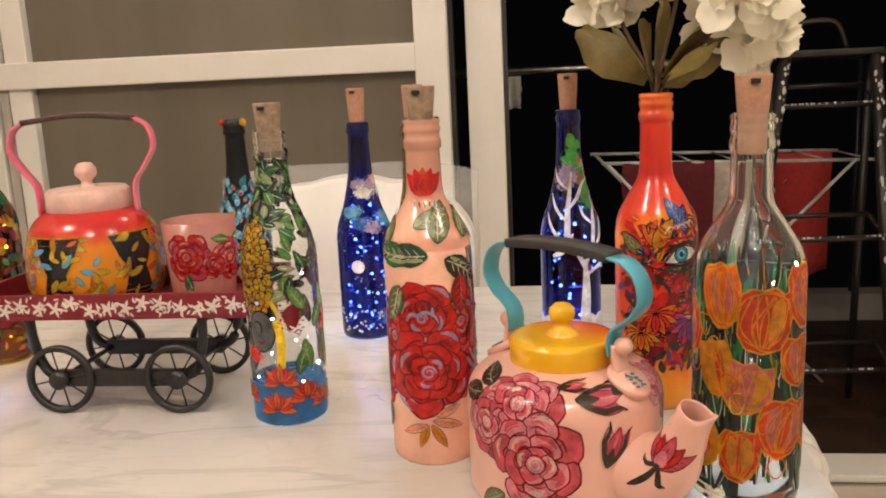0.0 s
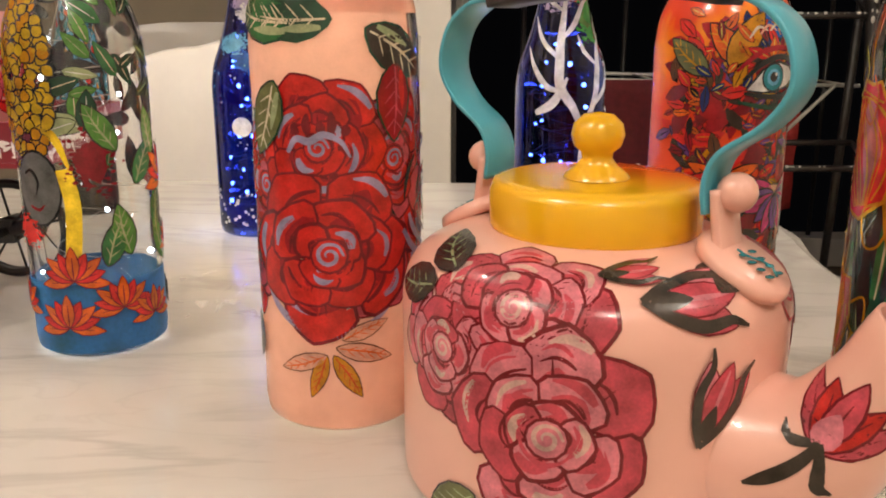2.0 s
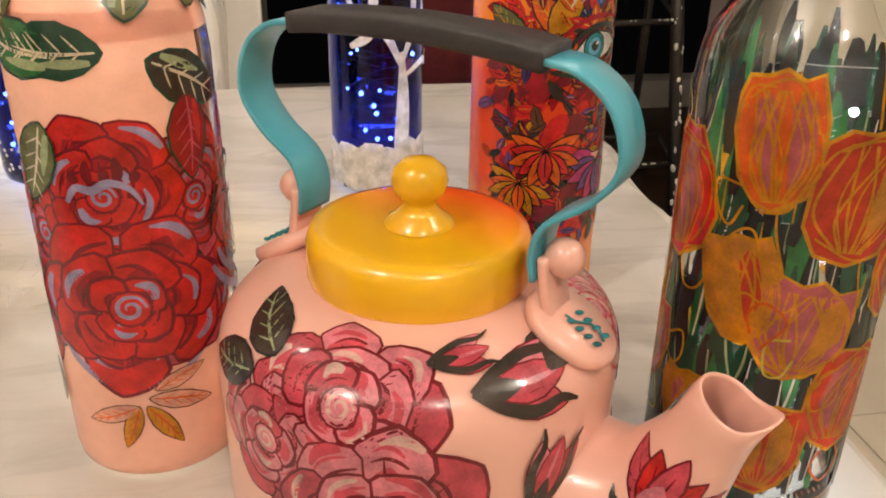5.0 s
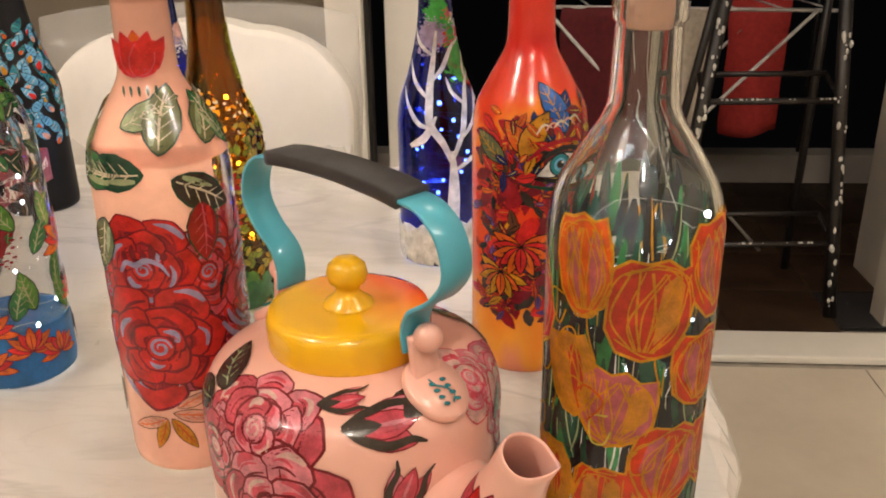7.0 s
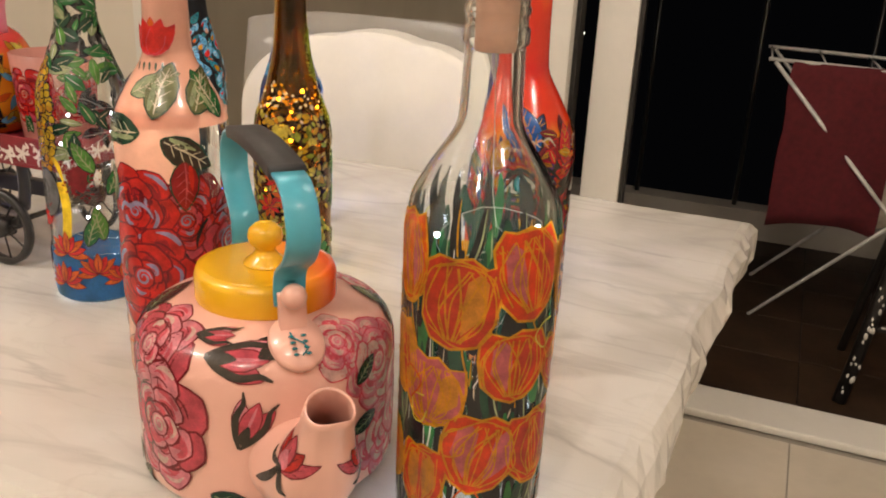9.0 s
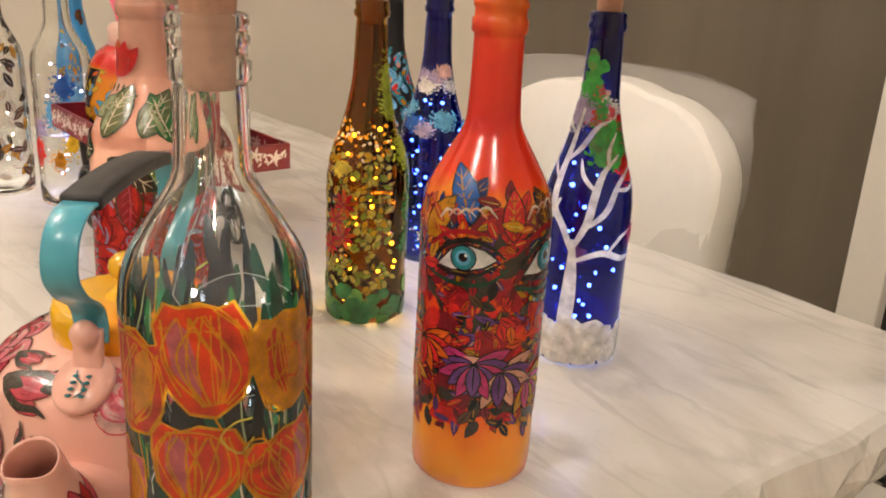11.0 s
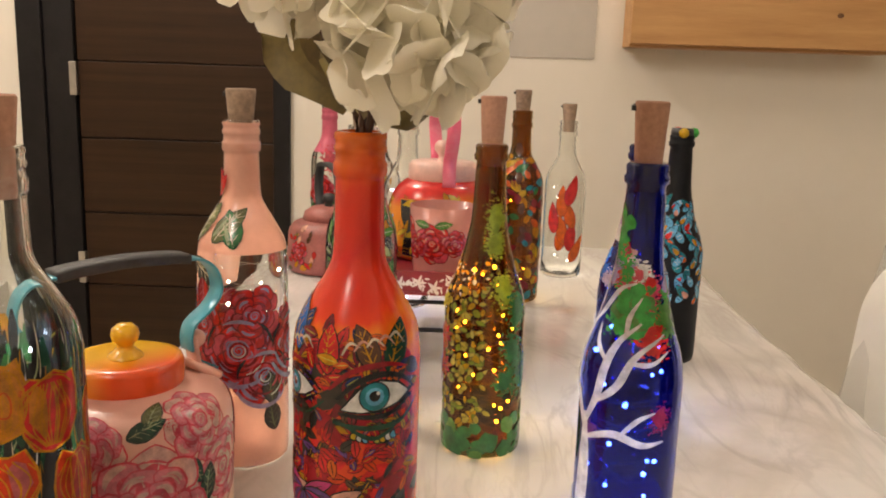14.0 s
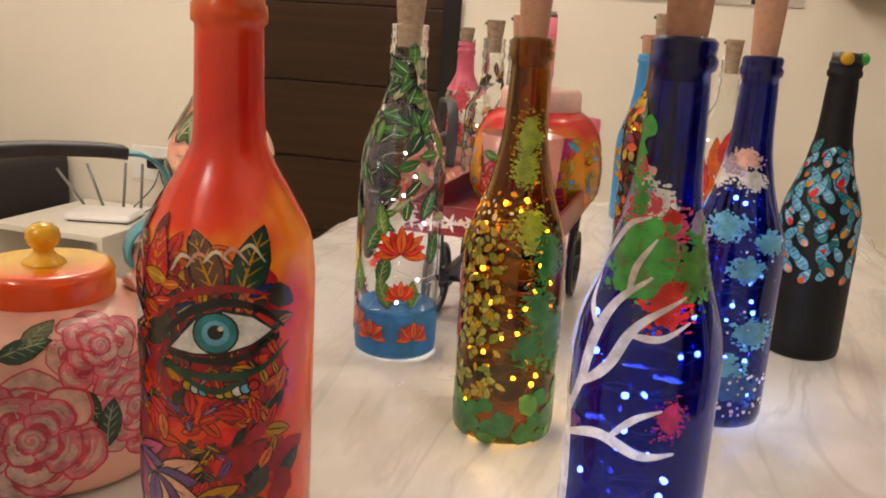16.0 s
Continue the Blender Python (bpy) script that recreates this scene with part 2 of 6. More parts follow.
# two unseen walls, added to enclose the open side of the room
setting("wall_east", box(EX, SY, FLOOR, EX + 0.15, NY, CEIL), WALL, "plain cream wall out of view, added to close the room", "wall")
setting("wall_south", box(WX - 0.15, SY - 0.15, FLOOR, EX + 0.15, SY, CEIL), WALL, "plain cream wall out of view, added to close the room", "wall")
WL, OR = -1.30, 1.60                           # the glazed opening in the north wall
HEAD = 2.3
w = box(WX, NY, FLOOR, WL, NY + 0.16, CEIL)
box(OR, NY, FLOOR, EX, NY + 0.16, CEIL, bm=w)
box(WL, NY, HEAD, OR, NY + 0.16, CEIL, bm=w)
setting("wall_north", w, WALL, "cream painted wall with a wide balcony opening", "wall")

win = tagged(new("window_1"), "white framed glazed balcony door with grey-brown panes", "window", kind="structure")
win.matrix_world = ROOM
fx0, fx1 = WL, 0.105
part("stile", box(fx0, NY - 0.02, FLOOR, fx0 + 0.035, NY + 0.05, HEAD, 0.004), WHITE, win, smooth=False)
part("stile", box(fx0 + 0.042, NY - 0.012, FLOOR, fx0 + 0.07, NY + 0.05, HEAD, 0.003), GREYPAN, win, smooth=False)
part("stile", box(fx0 + 0.078, NY - 0.02, FLOOR, fx0 + 0.15, NY + 0.05, HEAD, 0.004), WHITE, win, smooth=False)
part("seal", box(fx0 + 0.034, NY, FLOOR, fx0 + 0.08, NY + 0.04, HEAD), GASKET, win, smooth=False)
part("stile", box(0.012, NY - 0.03, FLOOR, fx1, NY + 0.05, HEAD, 0.004), WHITE, win, smooth=False)
part("rail", box(fx0 + 0.0, NY - 0.034, 1.108, 0.014, NY + 0.05, 1.186, 0.005), WHITE, win, smooth=False)
part("rail", box(fx0 + 0.15, NY - 0.02, FLOOR, 0.012, NY + 0.05, FLOOR + 0.1, 0.004), WHITE, win, smooth=False)
part("rail", box(fx0, NY - 0.02, HEAD - 0.08, OR, NY + 0.05, HEAD, 0.004), WHITE, win, smooth=False)
part("pane", box(fx0 + 0.149, NY + 0.01, FLOOR + 0.1, 0.013, NY + 0.02, 1.109), PANE, win, smooth=False)
part("pane", box(fx0 + 0.149, NY + 0.01, 1.185, 0.013, NY + 0.02, HEAD - 0.08), PANE, win, smooth=False)
part("seal", box(fx1, NY + 0.01, FLOOR, fx1 + 0.012, NY + 0.06, HEAD - 0.08), GASKET, win, smooth=False)
door2 = tagged(new("door_2"), "white sliding balcony door frame pushed open", "door", kind="structure")
door2.matrix_world = ROOM
part("stile", box(0.15, NY + 0.06, FLOOR + 0.03, 0.255, NY + 0.1, HEAD - 0.08, 0.004), WHITE, door2, smooth=False)
part("seal", box(0.256, NY + 0.065, FLOOR + 0.03, 0.268, NY + 0.095, HEAD - 0.08), GASKET, door2, smooth=False)
part("jamb", box(OR - 0.05, NY - 0.03, FLOOR, OR + 0.045, NY + 0.1, HEAD, 0.004), WHITE, door2, smooth=False)
part("jamb", box(OR - 0.075, NY + 0.02, FLOOR, OR - 0.052, NY + 0.11, HEAD, 0.003), GREYPAN, door2, smooth=False)
part("sill", box(0.107, NY - 0.20, FLOOR, OR - 0.05, NY - 0.055, FLOOR + 0.022, 0.006), WHITE, door2, smooth=False)

door = tagged(new("door_1"), "dark brown wooden door with grooved planks, closed", "door", kind="structure")
door.matrix_world = ROOM
part("frame", box(WX - 0.12, DY0, FLOOR, WX + 0.018, DY0 + 0.075, DZ, 0.004), DOORFRAME, door, smooth=False)
part("frame", box(WX - 0.12, DY0 + 0.076, FLOOR, WX + 0.006, DY0 + 0.165, DZ, 0.004), DOORFRAME, door, smooth=False)
part("frame", box(WX - 0.12, DY1 - 0.05, FLOOR, WX + 0.018, DY1, DZ, 0.004), DOORFRAME, door, smooth=False)
part("frame", box(WX - 0.12, DY0 + 0.165, DZ - 0.06, WX + 0.015, DY1 - 0.05, DZ, 0.004), DOORFRAME, door, smooth=False)
leaf = part("leaf", box(WX - 0.06, DY0 + 0.168, FLOOR, WX - 0.02, DY1 - 0.053, DZ - 0.06), DOORFRAME, door, smooth=False)
z = FLOOR + 0.005
while z < DZ - 0.1:
    part("plank", box(WX - 0.02, DY0 + 0.169, z, WX - 0.008, DY1 - 0.054, min(z + 0.226, DZ - 0.062), 0.002), DOORWOOD, leaf, smooth=False)
    z += 0.23
for hz in (0.42, 1.0, 1.7):
    part("hinge", box(WX - 0.008, DY0 + 0.15, hz, WX + 0.012, DY0 + 0.172, hz + 0.1, 0.003), STEEL, door, smooth=False)

# ---- the table ----
tb = bmesh.new()
random.seed(5)
X0, X1, Y0, Y1 = -0.80, 0.636, 0.70, 1.500


def edge_out(x, y, z):
    n = noise.noise(Vector((x * 9, y * 9, z * 20))) * 0.010 + noise.noise(Vector((x * 40, y * 40, z * 60))) * 0.005
    return n


nx, ny = 60, 36
outline = [(X0 + (X1 - X0) * i / nx, Y0) for i in range(nx)] + [(X1, Y0 + (Y1 - Y0) * i / ny) for i in range(ny)] + [(X1 - (X1 - X0) * i / nx, Y1) for i in range(nx)] + [(X0, Y1 - (Y1 - Y0) * i / ny) for i in range(ny)]
cx, cy = (X0 + X1) / 2, (Y0 + Y1) / 2
rings = []
for z, s, amp in ((0, -0.012, 0.4), (-0.003, -0.003, 1), (-0.013, 0.004, 1.4), (-0.028, 0.007, 1.6), (-0.043, 0.004, 1.4), (-0.06, -0.004, 0.8)):
    ring = []
    for x, y in outline:
        ox = 1 if x >= X1 - 1e-6 else (-1 if x <= X0 + 1e-6 else 0)
        oy = 1 if y >= Y1 - 1e-6 else (-1 if y <= Y0 + 1e-6 else 0)
        e = s + edge_out(x, y, z) * amp
        lean = 0.055 * (y - 1.5) * max(0.0, (x - 0.3) / (X1 - 0.3))
        ring.append(tb.verts.new((x + ox * e + lean, y + oy * e, z)))
    rings.append(ring)
hub = tb.verts.new((cx, cy, 0))
for i in range(len(rings[0])):
    tb.faces.new((rings[0][i], rings[0][(i + 1) % len(rings[0])], hub))
for a, b in zip(rings, rings[1:]):
    for i in range(len(a)):
        j = (i + 1) % len(a)
        tb.faces.new((a[j], a[i], b[i], b[j]))
hub = tb.verts.new((cx, cy, -0.06))
for i in range(len(rings[-1])):
    tb.faces.new((rings[-1][(i + 1) % len(rings[-1])], rings[-1][i], hub))
table = tagged(new("table"), "dining table with a white grey-veined marble slab top", "table")
table.matrix_world = ROOM @ Matrix.Translation((0, 0, TOP))
top = part("tabletop", tb, MARBLE, table, "white marble slab with a rough chiselled edge", smooth=False)
for lx, ly in ((X0 + 0.12, Y0 + 0.12), (X1 - 0.16, Y0 + 0.12), (X0 + 0.12, Y1 - 0.12), (X1 - 0.16, Y1 - 0.12)):
    part("leg", box(lx - 0.04, ly - 0.04, FLOOR - TOP, lx + 0.04, ly + 0.04, -0.061, 0.006), DOORWOOD, table, "dark wooden leg", smooth=False)


# ---- bottles ----
def smooth_profile(points, steps=5):
    pts = spline([(r, z, 0) for r, z in points], steps)
    return [(max(p.x, 0.0), p.y) for p in pts]


def wine(h=0.303, R=0.0385, neck=0.0145, shoulder=0.60, neck_at=0.775):
    s, n = h * shoulder, h * neck_at
    side = [(R - 0.004, 0.0), (R - 0.0008, 0.003), (R, 0.009)] + [(R, 0.009 + (s - 0.009) * k / 8) for k in range(1, 9)]
    curve = spline([(R, s, 0), (R * 0.93, s + (n - s) * 0.33, 0), (R * 0.70, s + (n - s) * 0.66, 0), (neck * 1.18, n, 0), (neck * 1.05, n + 0.014, 0)], 5)[1:]
    neckl = [(neck * 1.02, n + 0.03), (neck, h - 0.030), (neck, h - 0.0275), (neck + 0.0016, h - 0.026), (neck + 0.0016, h - 0.019), (neck + 0.0004, h - 0.0178), (neck + 0.0003, h - 0.0130), (neck + 0.0013, h - 0.0118), (neck + 0.0013, h - 0.0092), (neck + 0.0004, h - 0.008), (neck + 0.0004, h - 0.0052), (neck + 0.0012, h - 0.0042), (neck + 0.0010, h - 0.001), (neck - 0.0008, h)]
    return side + [(p.x, p.y) for p in curve] + neckl


def beer(h=0.29, R=0.036, neck=0.0132, shoulder=0.47, neck_at=0.76):
    s, n = h * shoulder, h * neck_at
    side = [(R - 0.005, 0.0), (R - 0.001, 0.003), (R, 0.01)] + [(R, 0.01 + (s - 0.01) * k / 7) for k in range(1, 8)]
    curve = spline([(R, s, 0), (R * 0.92, s + (n - s) * 0.22, 0), (R * 0.665, s + (n - s) * 0.55, 0), (neck * 1.24, n, 0), (neck * 1.05, h - 0.024, 0)], 5)[1:]
    neckl = [(neck, h - 0.016), (neck + 0.0022, h - 0.014), (neck + 0.0026, h - 0.010), (neck + 0.001, h - 0.0075), (neck + 0.0016, h - 0.005), (neck + 0.0016, h - 0.002), (neck - 0.0005, h)]
    return side + [(p.x, p.y) for p in curve] + neckl


def radius_at(profile, z):
    for (r0, z0), (r1, z1) in zip(profile, profile[1:]):
        if z0 <= z <= z1 and z1 > z0:
            return r0 + (r1 - r0) * (z - z0) / (z1 - z0)
    return profile[0][0] if z < 0 else profile[-1][0]


def wall_of(profile, t=0.0028):
    inner = [(max(r - t, 0.004), max(z, 0.007)) for r, z in profile]
    keep = [(0, 0.0015)] + profile + inner[::-1]
    out = []
    for r, z in keep:
        if out and abs(out[-1][0] - r) < 1e-6 and abs(out[-1][1] - z) < 1e-6:
            continue
        out.append((r, z))
    low = [p for p in out[len(profile):] if p[1] > 0.0071]
    return out[:1 + len(profile)] + low + [(profile[1][0] - t - 0.002, 0.0075), (0, 0.009)]


def coat(profile, z0, z1, off=0.00025):
    zs = sorted({z0, z1} | {z for _, z in profile if z0 < z < z1} | {z0 + (z1 - z0) * k / 12 for k in range(13)})
    return [(radius_at(profile, z) + off, z) for z in zs]


def cork_in(parent, profile, rise, sunk=0.02, material=None, wide=None, hole=-100):
    h = profile[-1][1]
    r = (profile[-1][0] - 0.0032)
    w = wide or r + 0.0032
    mt = material or CORK
    bm = lathe([(0, h - sunk), (r - 0.0012, h - sunk), (r - 0.0006, h - sunk + 0.001), (r - 0.0003, h - 0.001), (r + 0.0002, h + 0.0012), (w - 0.0008, h + rise - 0.0015), (w - 0.0016, h + rise), (0, h + rise)], 28)
    c = part("cork", bm, mt, parent, "pressed cork stopper")
    a = radians(hole)
    q = Matrix.Translation((math.cos(a) * (w - 0.0022), math.sin(a) * (w - 0.0022), h + rise - 0.005)) @ Matrix.Rotation(a, 4, "Z")
    part("switch", box(-0.003, -0.0034, -0.0019, 0.0036, 0.0034, 0.0019, 0.0006, m=q), BLACKP, c, "small black light switch", smooth=False)
    return c


def fairy(parent, profile, bulb, n=16, z0=0.012, z1=None, seed=1, size=0.0017):
    rnd = random.Random(seed)
    z1 = z1 or profile[-1][1] * 0.62
    pts, lamps = [], bmesh.new()
    m = n * 3
    a = rnd.random() * 6
    for k in range(m + 1):
        f = k / m
        z = z1 + (z0 - z1) * f + rnd.uniform(-0.008, 0.008)
        z = min(max(z, 0.012), profile[-1][1] - 0.03)
        r = max(0.003, (radius_at(profile, z) - 0.0058) * rnd.uniform(0.45, 1.0))
        a += rnd.uniform(0.7, 1.5)
        pts.append((r * math.cos(a), r * math.sin(a), z))
    line = [(0, 0, profile[-1][1] - 0.02), (0.002, 0, profile[-1][1] - 0.06)] + pts
    line = spline(line, 3)
    part("light_wire", tube(line, 0.00022, 4), WIRE, parent)
    for k in range(1, m, 3):
        ball(size * rnd.uniform(0.7, 1.15), pts[k], 8, lamps)
    ob = part("fairy_lights", lamps, bulb, parent, "tiny lit bulbs on a wire")
    ob["kind"] = "stuff"


def bottle(x, y, profile, glass_m, label, turn=0, name="bottle"):
    b = thing(name, at(x, y, TOP + 0.0005, turn), label, "bottle", "painted bottles on the table")
    body = part("glass_body", lathe(wall_of(profile), 64), glass_m, b)
    body.visible_shadow = False
    return b

pA = wine(0.293, 0.0375, 0.0150, 0.56, 0.80)
bA = bottle(0.147, 0.946, pA, CLEAR, "clear bottle painted with green leaves, yellow dots and red lotus")
pB = wine(0.304, 0.0390)
bB = bottle(0.305, 0.852, pB, CLEAR, "pale pink bottle painted with large red roses and green leaves")
pC = wine(0.300, 0.0410, 0.0150)
bC = bottle(0.559, 0.766, pC, CLEAR, "clear glass bottle painted with outlined orange tulips, lit inside")
pD = wine(0.312, 0.0400, 0.0150, 0.56, 0.74)
bD = bottle(0.525, 0.970, pD, fade("orange_red_lacquer", [(0.0, (0.80, 0.28, 0.13)), (0.06, (0.86, 0.36, 0.03)), (0.15, (0.85, 0.27, 0.01)), (0.24, (0.74, 0.07, 0.01)), (0.5, (0.72, 0.045, 0.012)), (0.60, (0.82, 0.25, 0.01)), (0.66, (0.72, 0.05, 0.01)), (0.78, (0.56, 0.016, 0.012)), (0.90, (0.66, 0.04, 0.012)), (1.0, (0.78, 0.16, 0.01))], 0, 0.312, 0.42), "glossy orange and red lacquered bottle with a painted fantasy eye")
pE = beer(0.292, 0.0368)
bE = bottle(0.456, 1.165, pE, BLUEG, "lit blue glass bottle painted with a white tree")
pF = beer(0.285, 0.0365)
bF = bottle(0.189, 1.230, pF, BLUEG, "blue bottle painted with a starry night sky, lit inside")
pG = beer(0.288, 0.0368)
bG = bottle(0.278, 1.070, pG, AMBER, "brown glass bottle with yellow speckles and green paint, lit inside")
pH = beer(0.285, 0.0365)
bH = bottle(-0.003, 1.325, pH, mat("matt_black_lacquer", (0.007, 0.007, 0.008), 0.5, spec=0.2), "matt black bottle painted with blue and orange leaves")
p1 = wine(0.28, 0.036)
b1 = bottle(-0.671, 0.823, p1, CLEAR, "pink painted bottle with red and green flowers")
p3 = wine(0.285, 0.036)
b3 = bottle(-0.327, 0.935, p3, CLEAR, "clear bottle with black leaf drawing and warm lights")
p4 = wine(0.285, 0.036)
b4 = bottle(-0.233, 0.986, p4, CLEAR, "clear bottle with blue and yellow painting and violet lights")
p5 = beer(0.275, 0.035)
b5 = bottle(-0.596, 1.140, p5, mat("sky_blue_lacquer", (0.03, 0.25, 0.55), 0.3, coat=0.3), "sky blue lacquered bottle with golden patches")
p6 = wine(0.297, 0.037)
b6 = bottle(-0.285, 1.160, p6, AMBER, "amber bottle painted like stained glass, lit inside")
p7 = wine(0.275, 0.036)
b7 = bottle(-0.465, 1.262, p7, CLEAR, "clear bottle painted with red petals, lit inside")
for b, p, top, m in ((bA, pA, 0.320, CORK2), (bB, pB, 0.330, CORK2), (bC, pC, 0.3285, CORK), (bE, pE, 0.334, CORK), (bF, pF, 0.328, CORK), (bG, pG, 0.330, CORK), (b1, p1, 0.30, CORK2), (b3, p3, 0.309, CORK2), (b4, p4, 0.315, CORK), (b5, p5, 0.305, CORK), (b6, p6, 0.328, CORK2), (b7, p7, 0.304, CORK2)):
    cork_in(b, p, top - p[-1][1], material=m, sunk=0.03 if b is bC else 0.02)
fairy(bA, pA, BULB_W, 14, seed=3)
fairy(bB, pB, BULB_P, 18, z1=0.215, seed=4)
fairy(bC, pC, BULB_W, 20, seed=5)
fairy(bE, pE, BULB_W, 26, seed=6)
fairy(bF, pF, BULB_W, 34, seed=7)
fairy(bG, pG, BULB_Y, 30, seed=8)
fairy(b3, p3, BULB_P, 14, seed=9)
fairy(b4, p4, BULB_B, 14, seed=10)
fairy(b6, p6, BULB_Y, 14, seed=11)
fairy(b7, p7, BULB_P, 10, seed=12)

# ---- pink kettle ----
PINK = mat("pale_pink_enamel", (0.80, 0.44, 0.35), 0.28, var=0.03, scale=12, coat=0.4)
YELLOW = mat("mustard_yellow_enamel", (0.84, 0.46, 0.008), 0.25, var=0.05, scale=15, coat=0.4)
TEAL = mat("turquoise_enamel", (0.07, 0.36, 0.46), 0.3, var=0.08, scale=20, coat=0.3)
GRIP = mat("dark_grey_grip", (0.035, 0.033, 0.034), 0.55, var=0.2, scale=60, bump=0.2)
KR = 0.079
pK = smooth_profile([(KR - 0.006, 0.0), (KR - 0.001, 0.004), (KR, 0.012), (KR, 0.035), (KR, 0.060), (KR, 0.080), (KR - 0.0025, 0.0915), (KR - 0.0085, 0.099), (KR - 0.020, 0.1045), (KR - 0.036, 0.1085)], 4)
kettle = thing("kettle", at(0.417, 0.785, TOP + 0.0005, -45), "pink enamel kettle painted with roses, yellow lid and turquoise handle", "kettle")
part("body", lathe([(0, 0.0)] + pK + [(0, 0.111)], 72), PINK, kettle)
LIDM = fade("yellow_to_orange_enamel", [(0.0, (0.84, 0.46, 0.008)), (0.45, (0.82, 0.30, 0.008)), (1.0, (0.76, 0.075, 0.008))], -0.010, 0.034, 0.25, 0.25, 0.0, 0.4)
sep = LIDM.node_tree.nodes["Separate XYZ"]
LIDM.node_tree.links.new(sep.outputs[1], LIDM.node_tree.nodes["Map Range"].inputs[0])
lid = part("lid", lathe([(0.0405, 0.107), (0.0425, 0.1075), (0.0432, 0.110), (0.0432, 0.123), (0.0415, 0.1275), (0.037, 0.1285), (0.024, 0.1275), (0.012, 0.128), (0, 0.1285)], 64), LIDM, kettle, "mustard yellow lid flushed with orange")
part("knob", lathe([(0.0135, 0.1282), (0.0125, 0.130), (0.0085, 0.133), (0.0062, 0.136), (0.0065, 0.1385), (0.0095, 0.141), (0.0108, 0.1455), (0.0098, 0.150), (0.006, 0.1535), (0, 0.1545)], 32), YELLOW, lid)
for sx in (-1, 1):
    e = bmesh.new()
    own = lathe([(0, -0.004), (0.0178, -0.004), (0.0188, -0.001), (0.0176, 0.0022), (0, 0.003)], 32)
    bmesh.ops.transform(own, matrix=Matrix.Translation((sx * 0.0655, 0, 0.1045)) @ Matrix.Rotation(radians(sx * 30), 4, "Y") @ Matrix.Diagonal((1.0, 0.85, 1, 1)), verts=own.verts)
    join(e, own)
    tube(spline([(sx * 0.060, 0, 0.103), (sx * 0.058, 0, 0.113), (sx * 0.0565, 0, 0.122), (sx * 0.0555, 0, 0.131)], 4), 0, bm=e, flat=(0.016, 0.004, (0, 1, 0)))
    ear = part("handle_bracket", e, PINK, kettle)
    own = ball(0.0074, (sx * 0.0605, 0, 0.130), 16, None, 1.0)
    part("rivet", own, PINK, ear)
side = [(-0.0525, 0, 0.122), (-0.0515, 0, 0.133), (-0.0560, 0, 0.144), (-0.071, 0, 0.155), (-0.080, 0, 0.169), (-0.076, 0, 0.186), (-0.064, 0, 0.196), (-0.050, 0, 0.1985)]
for sx in (-1, 1):
    pts = spline([(-sx * x * 1.0, y, z) for x, y, z in side], 5)
    part("handle_arm", tube(pts, 0, flat=(0.0185, 0.0022, (0, 1, 0))), TEAL, kettle, "flat turquoise handle arm")
part("grip", tube(spline([(-0.052, 0, 0.1985), (-0.035, 0, 0.2005), (0, 0, 0.202), (0.035, 0, 0.2005), (0.052, 0, 0.1985)], 5), 0, flat=(0.021, 0.0075, (0, 1, 0))), GRIP, kettle, "dark grey handle grip")
pS = smooth_profile([(0.0315, 0.0), (0.0310, 0.018), (0.0270, 0.040), (0.0200, 0.062), (0.0150, 0.082), (0.0132, 0.100)], 4)
SPINE = spline([(0.056, 0, 0.036), (0.080, 0, 0.036), (0.100, 0, 0.047), (0.113, 0, 0.068), (0.122, 0, 0.090), (0.133, 0, 0.108)], 8)


def bend(ob):
    """Bends what was turned round the upright axis along the spout's curve, with a pouring lip at its end."""
    run = [0.0]
    for p, q in zip(SPINE, SPINE[1:]):
        run.append(run[-1] + (q - p).length)
    for v in ob.data.vertices:
        x, y, z = v.co
        z += 0.010 * max(0.0, x / 0.0132) ** 3 * max(0.0, (z - 0.080) / 0.020) ** 2 if z < 0.104 else 0.0
        i = max(0, min(len(SPINE) - 2, sum(1 for r in run if r <= z) - 1))
        t = (SPINE[min(i + 2, len(SPINE) - 1)] - SPINE[max(i - 1, 0)]).normalized()
        c = SPINE[i] + (SPINE[i + 1] - SPINE[i]).normalized() * (z - run[i])
        v.co = c + Vector((t.z, 0, -t.x)) * x + Vector((0, y, 0))


sp1 = part("spout", lathe(pS + [(0.0124, 0.1008), (0.0117, 0.099), (0.0133, 0.082), (0.0180, 0.062), (0.024, 0.042)], 48), PINK, kettle)
bend(sp1)

# ---- toy cart ----
MAROON = mat("maroon_paint", (0.22, 0.015, 0.025), 0.35, var=0.15, scale=30)
WPAINT = mat("white_brush_paint", (0.75, 0.66, 0.60), 0.5, var=0.1, scale=60)
cart = thing("toy_cart", at(-0.037, 1.022, TOP + 0.0003, -3), "small black iron toy cart with a maroon flower-painted tray", "toy cart")
CX, CY, CZ0, CZ1 = 0.160, 0.072, 0.106, 0.133
tray = part("tray", box(-CX, -CY, CZ0, CX, CY, CZ0 + 0.003), MAROON, cart, "maroon tray with white painted flowers", smooth=False)
for a in ((-CX, -CY, CX, -CY + 0.004), (-CX, CY - 0.004, CX, CY), (-CX, -CY + 0.004, -CX + 0.004, CY - 0.004), (CX - 0.004, -CY + 0.004, CX, CY - 0.004)):
    part("rim", box(a[0], a[1], CZ0 + 0.003, a[2], a[3], CZ1, 0.0008), MAROON, tray, smooth=False)
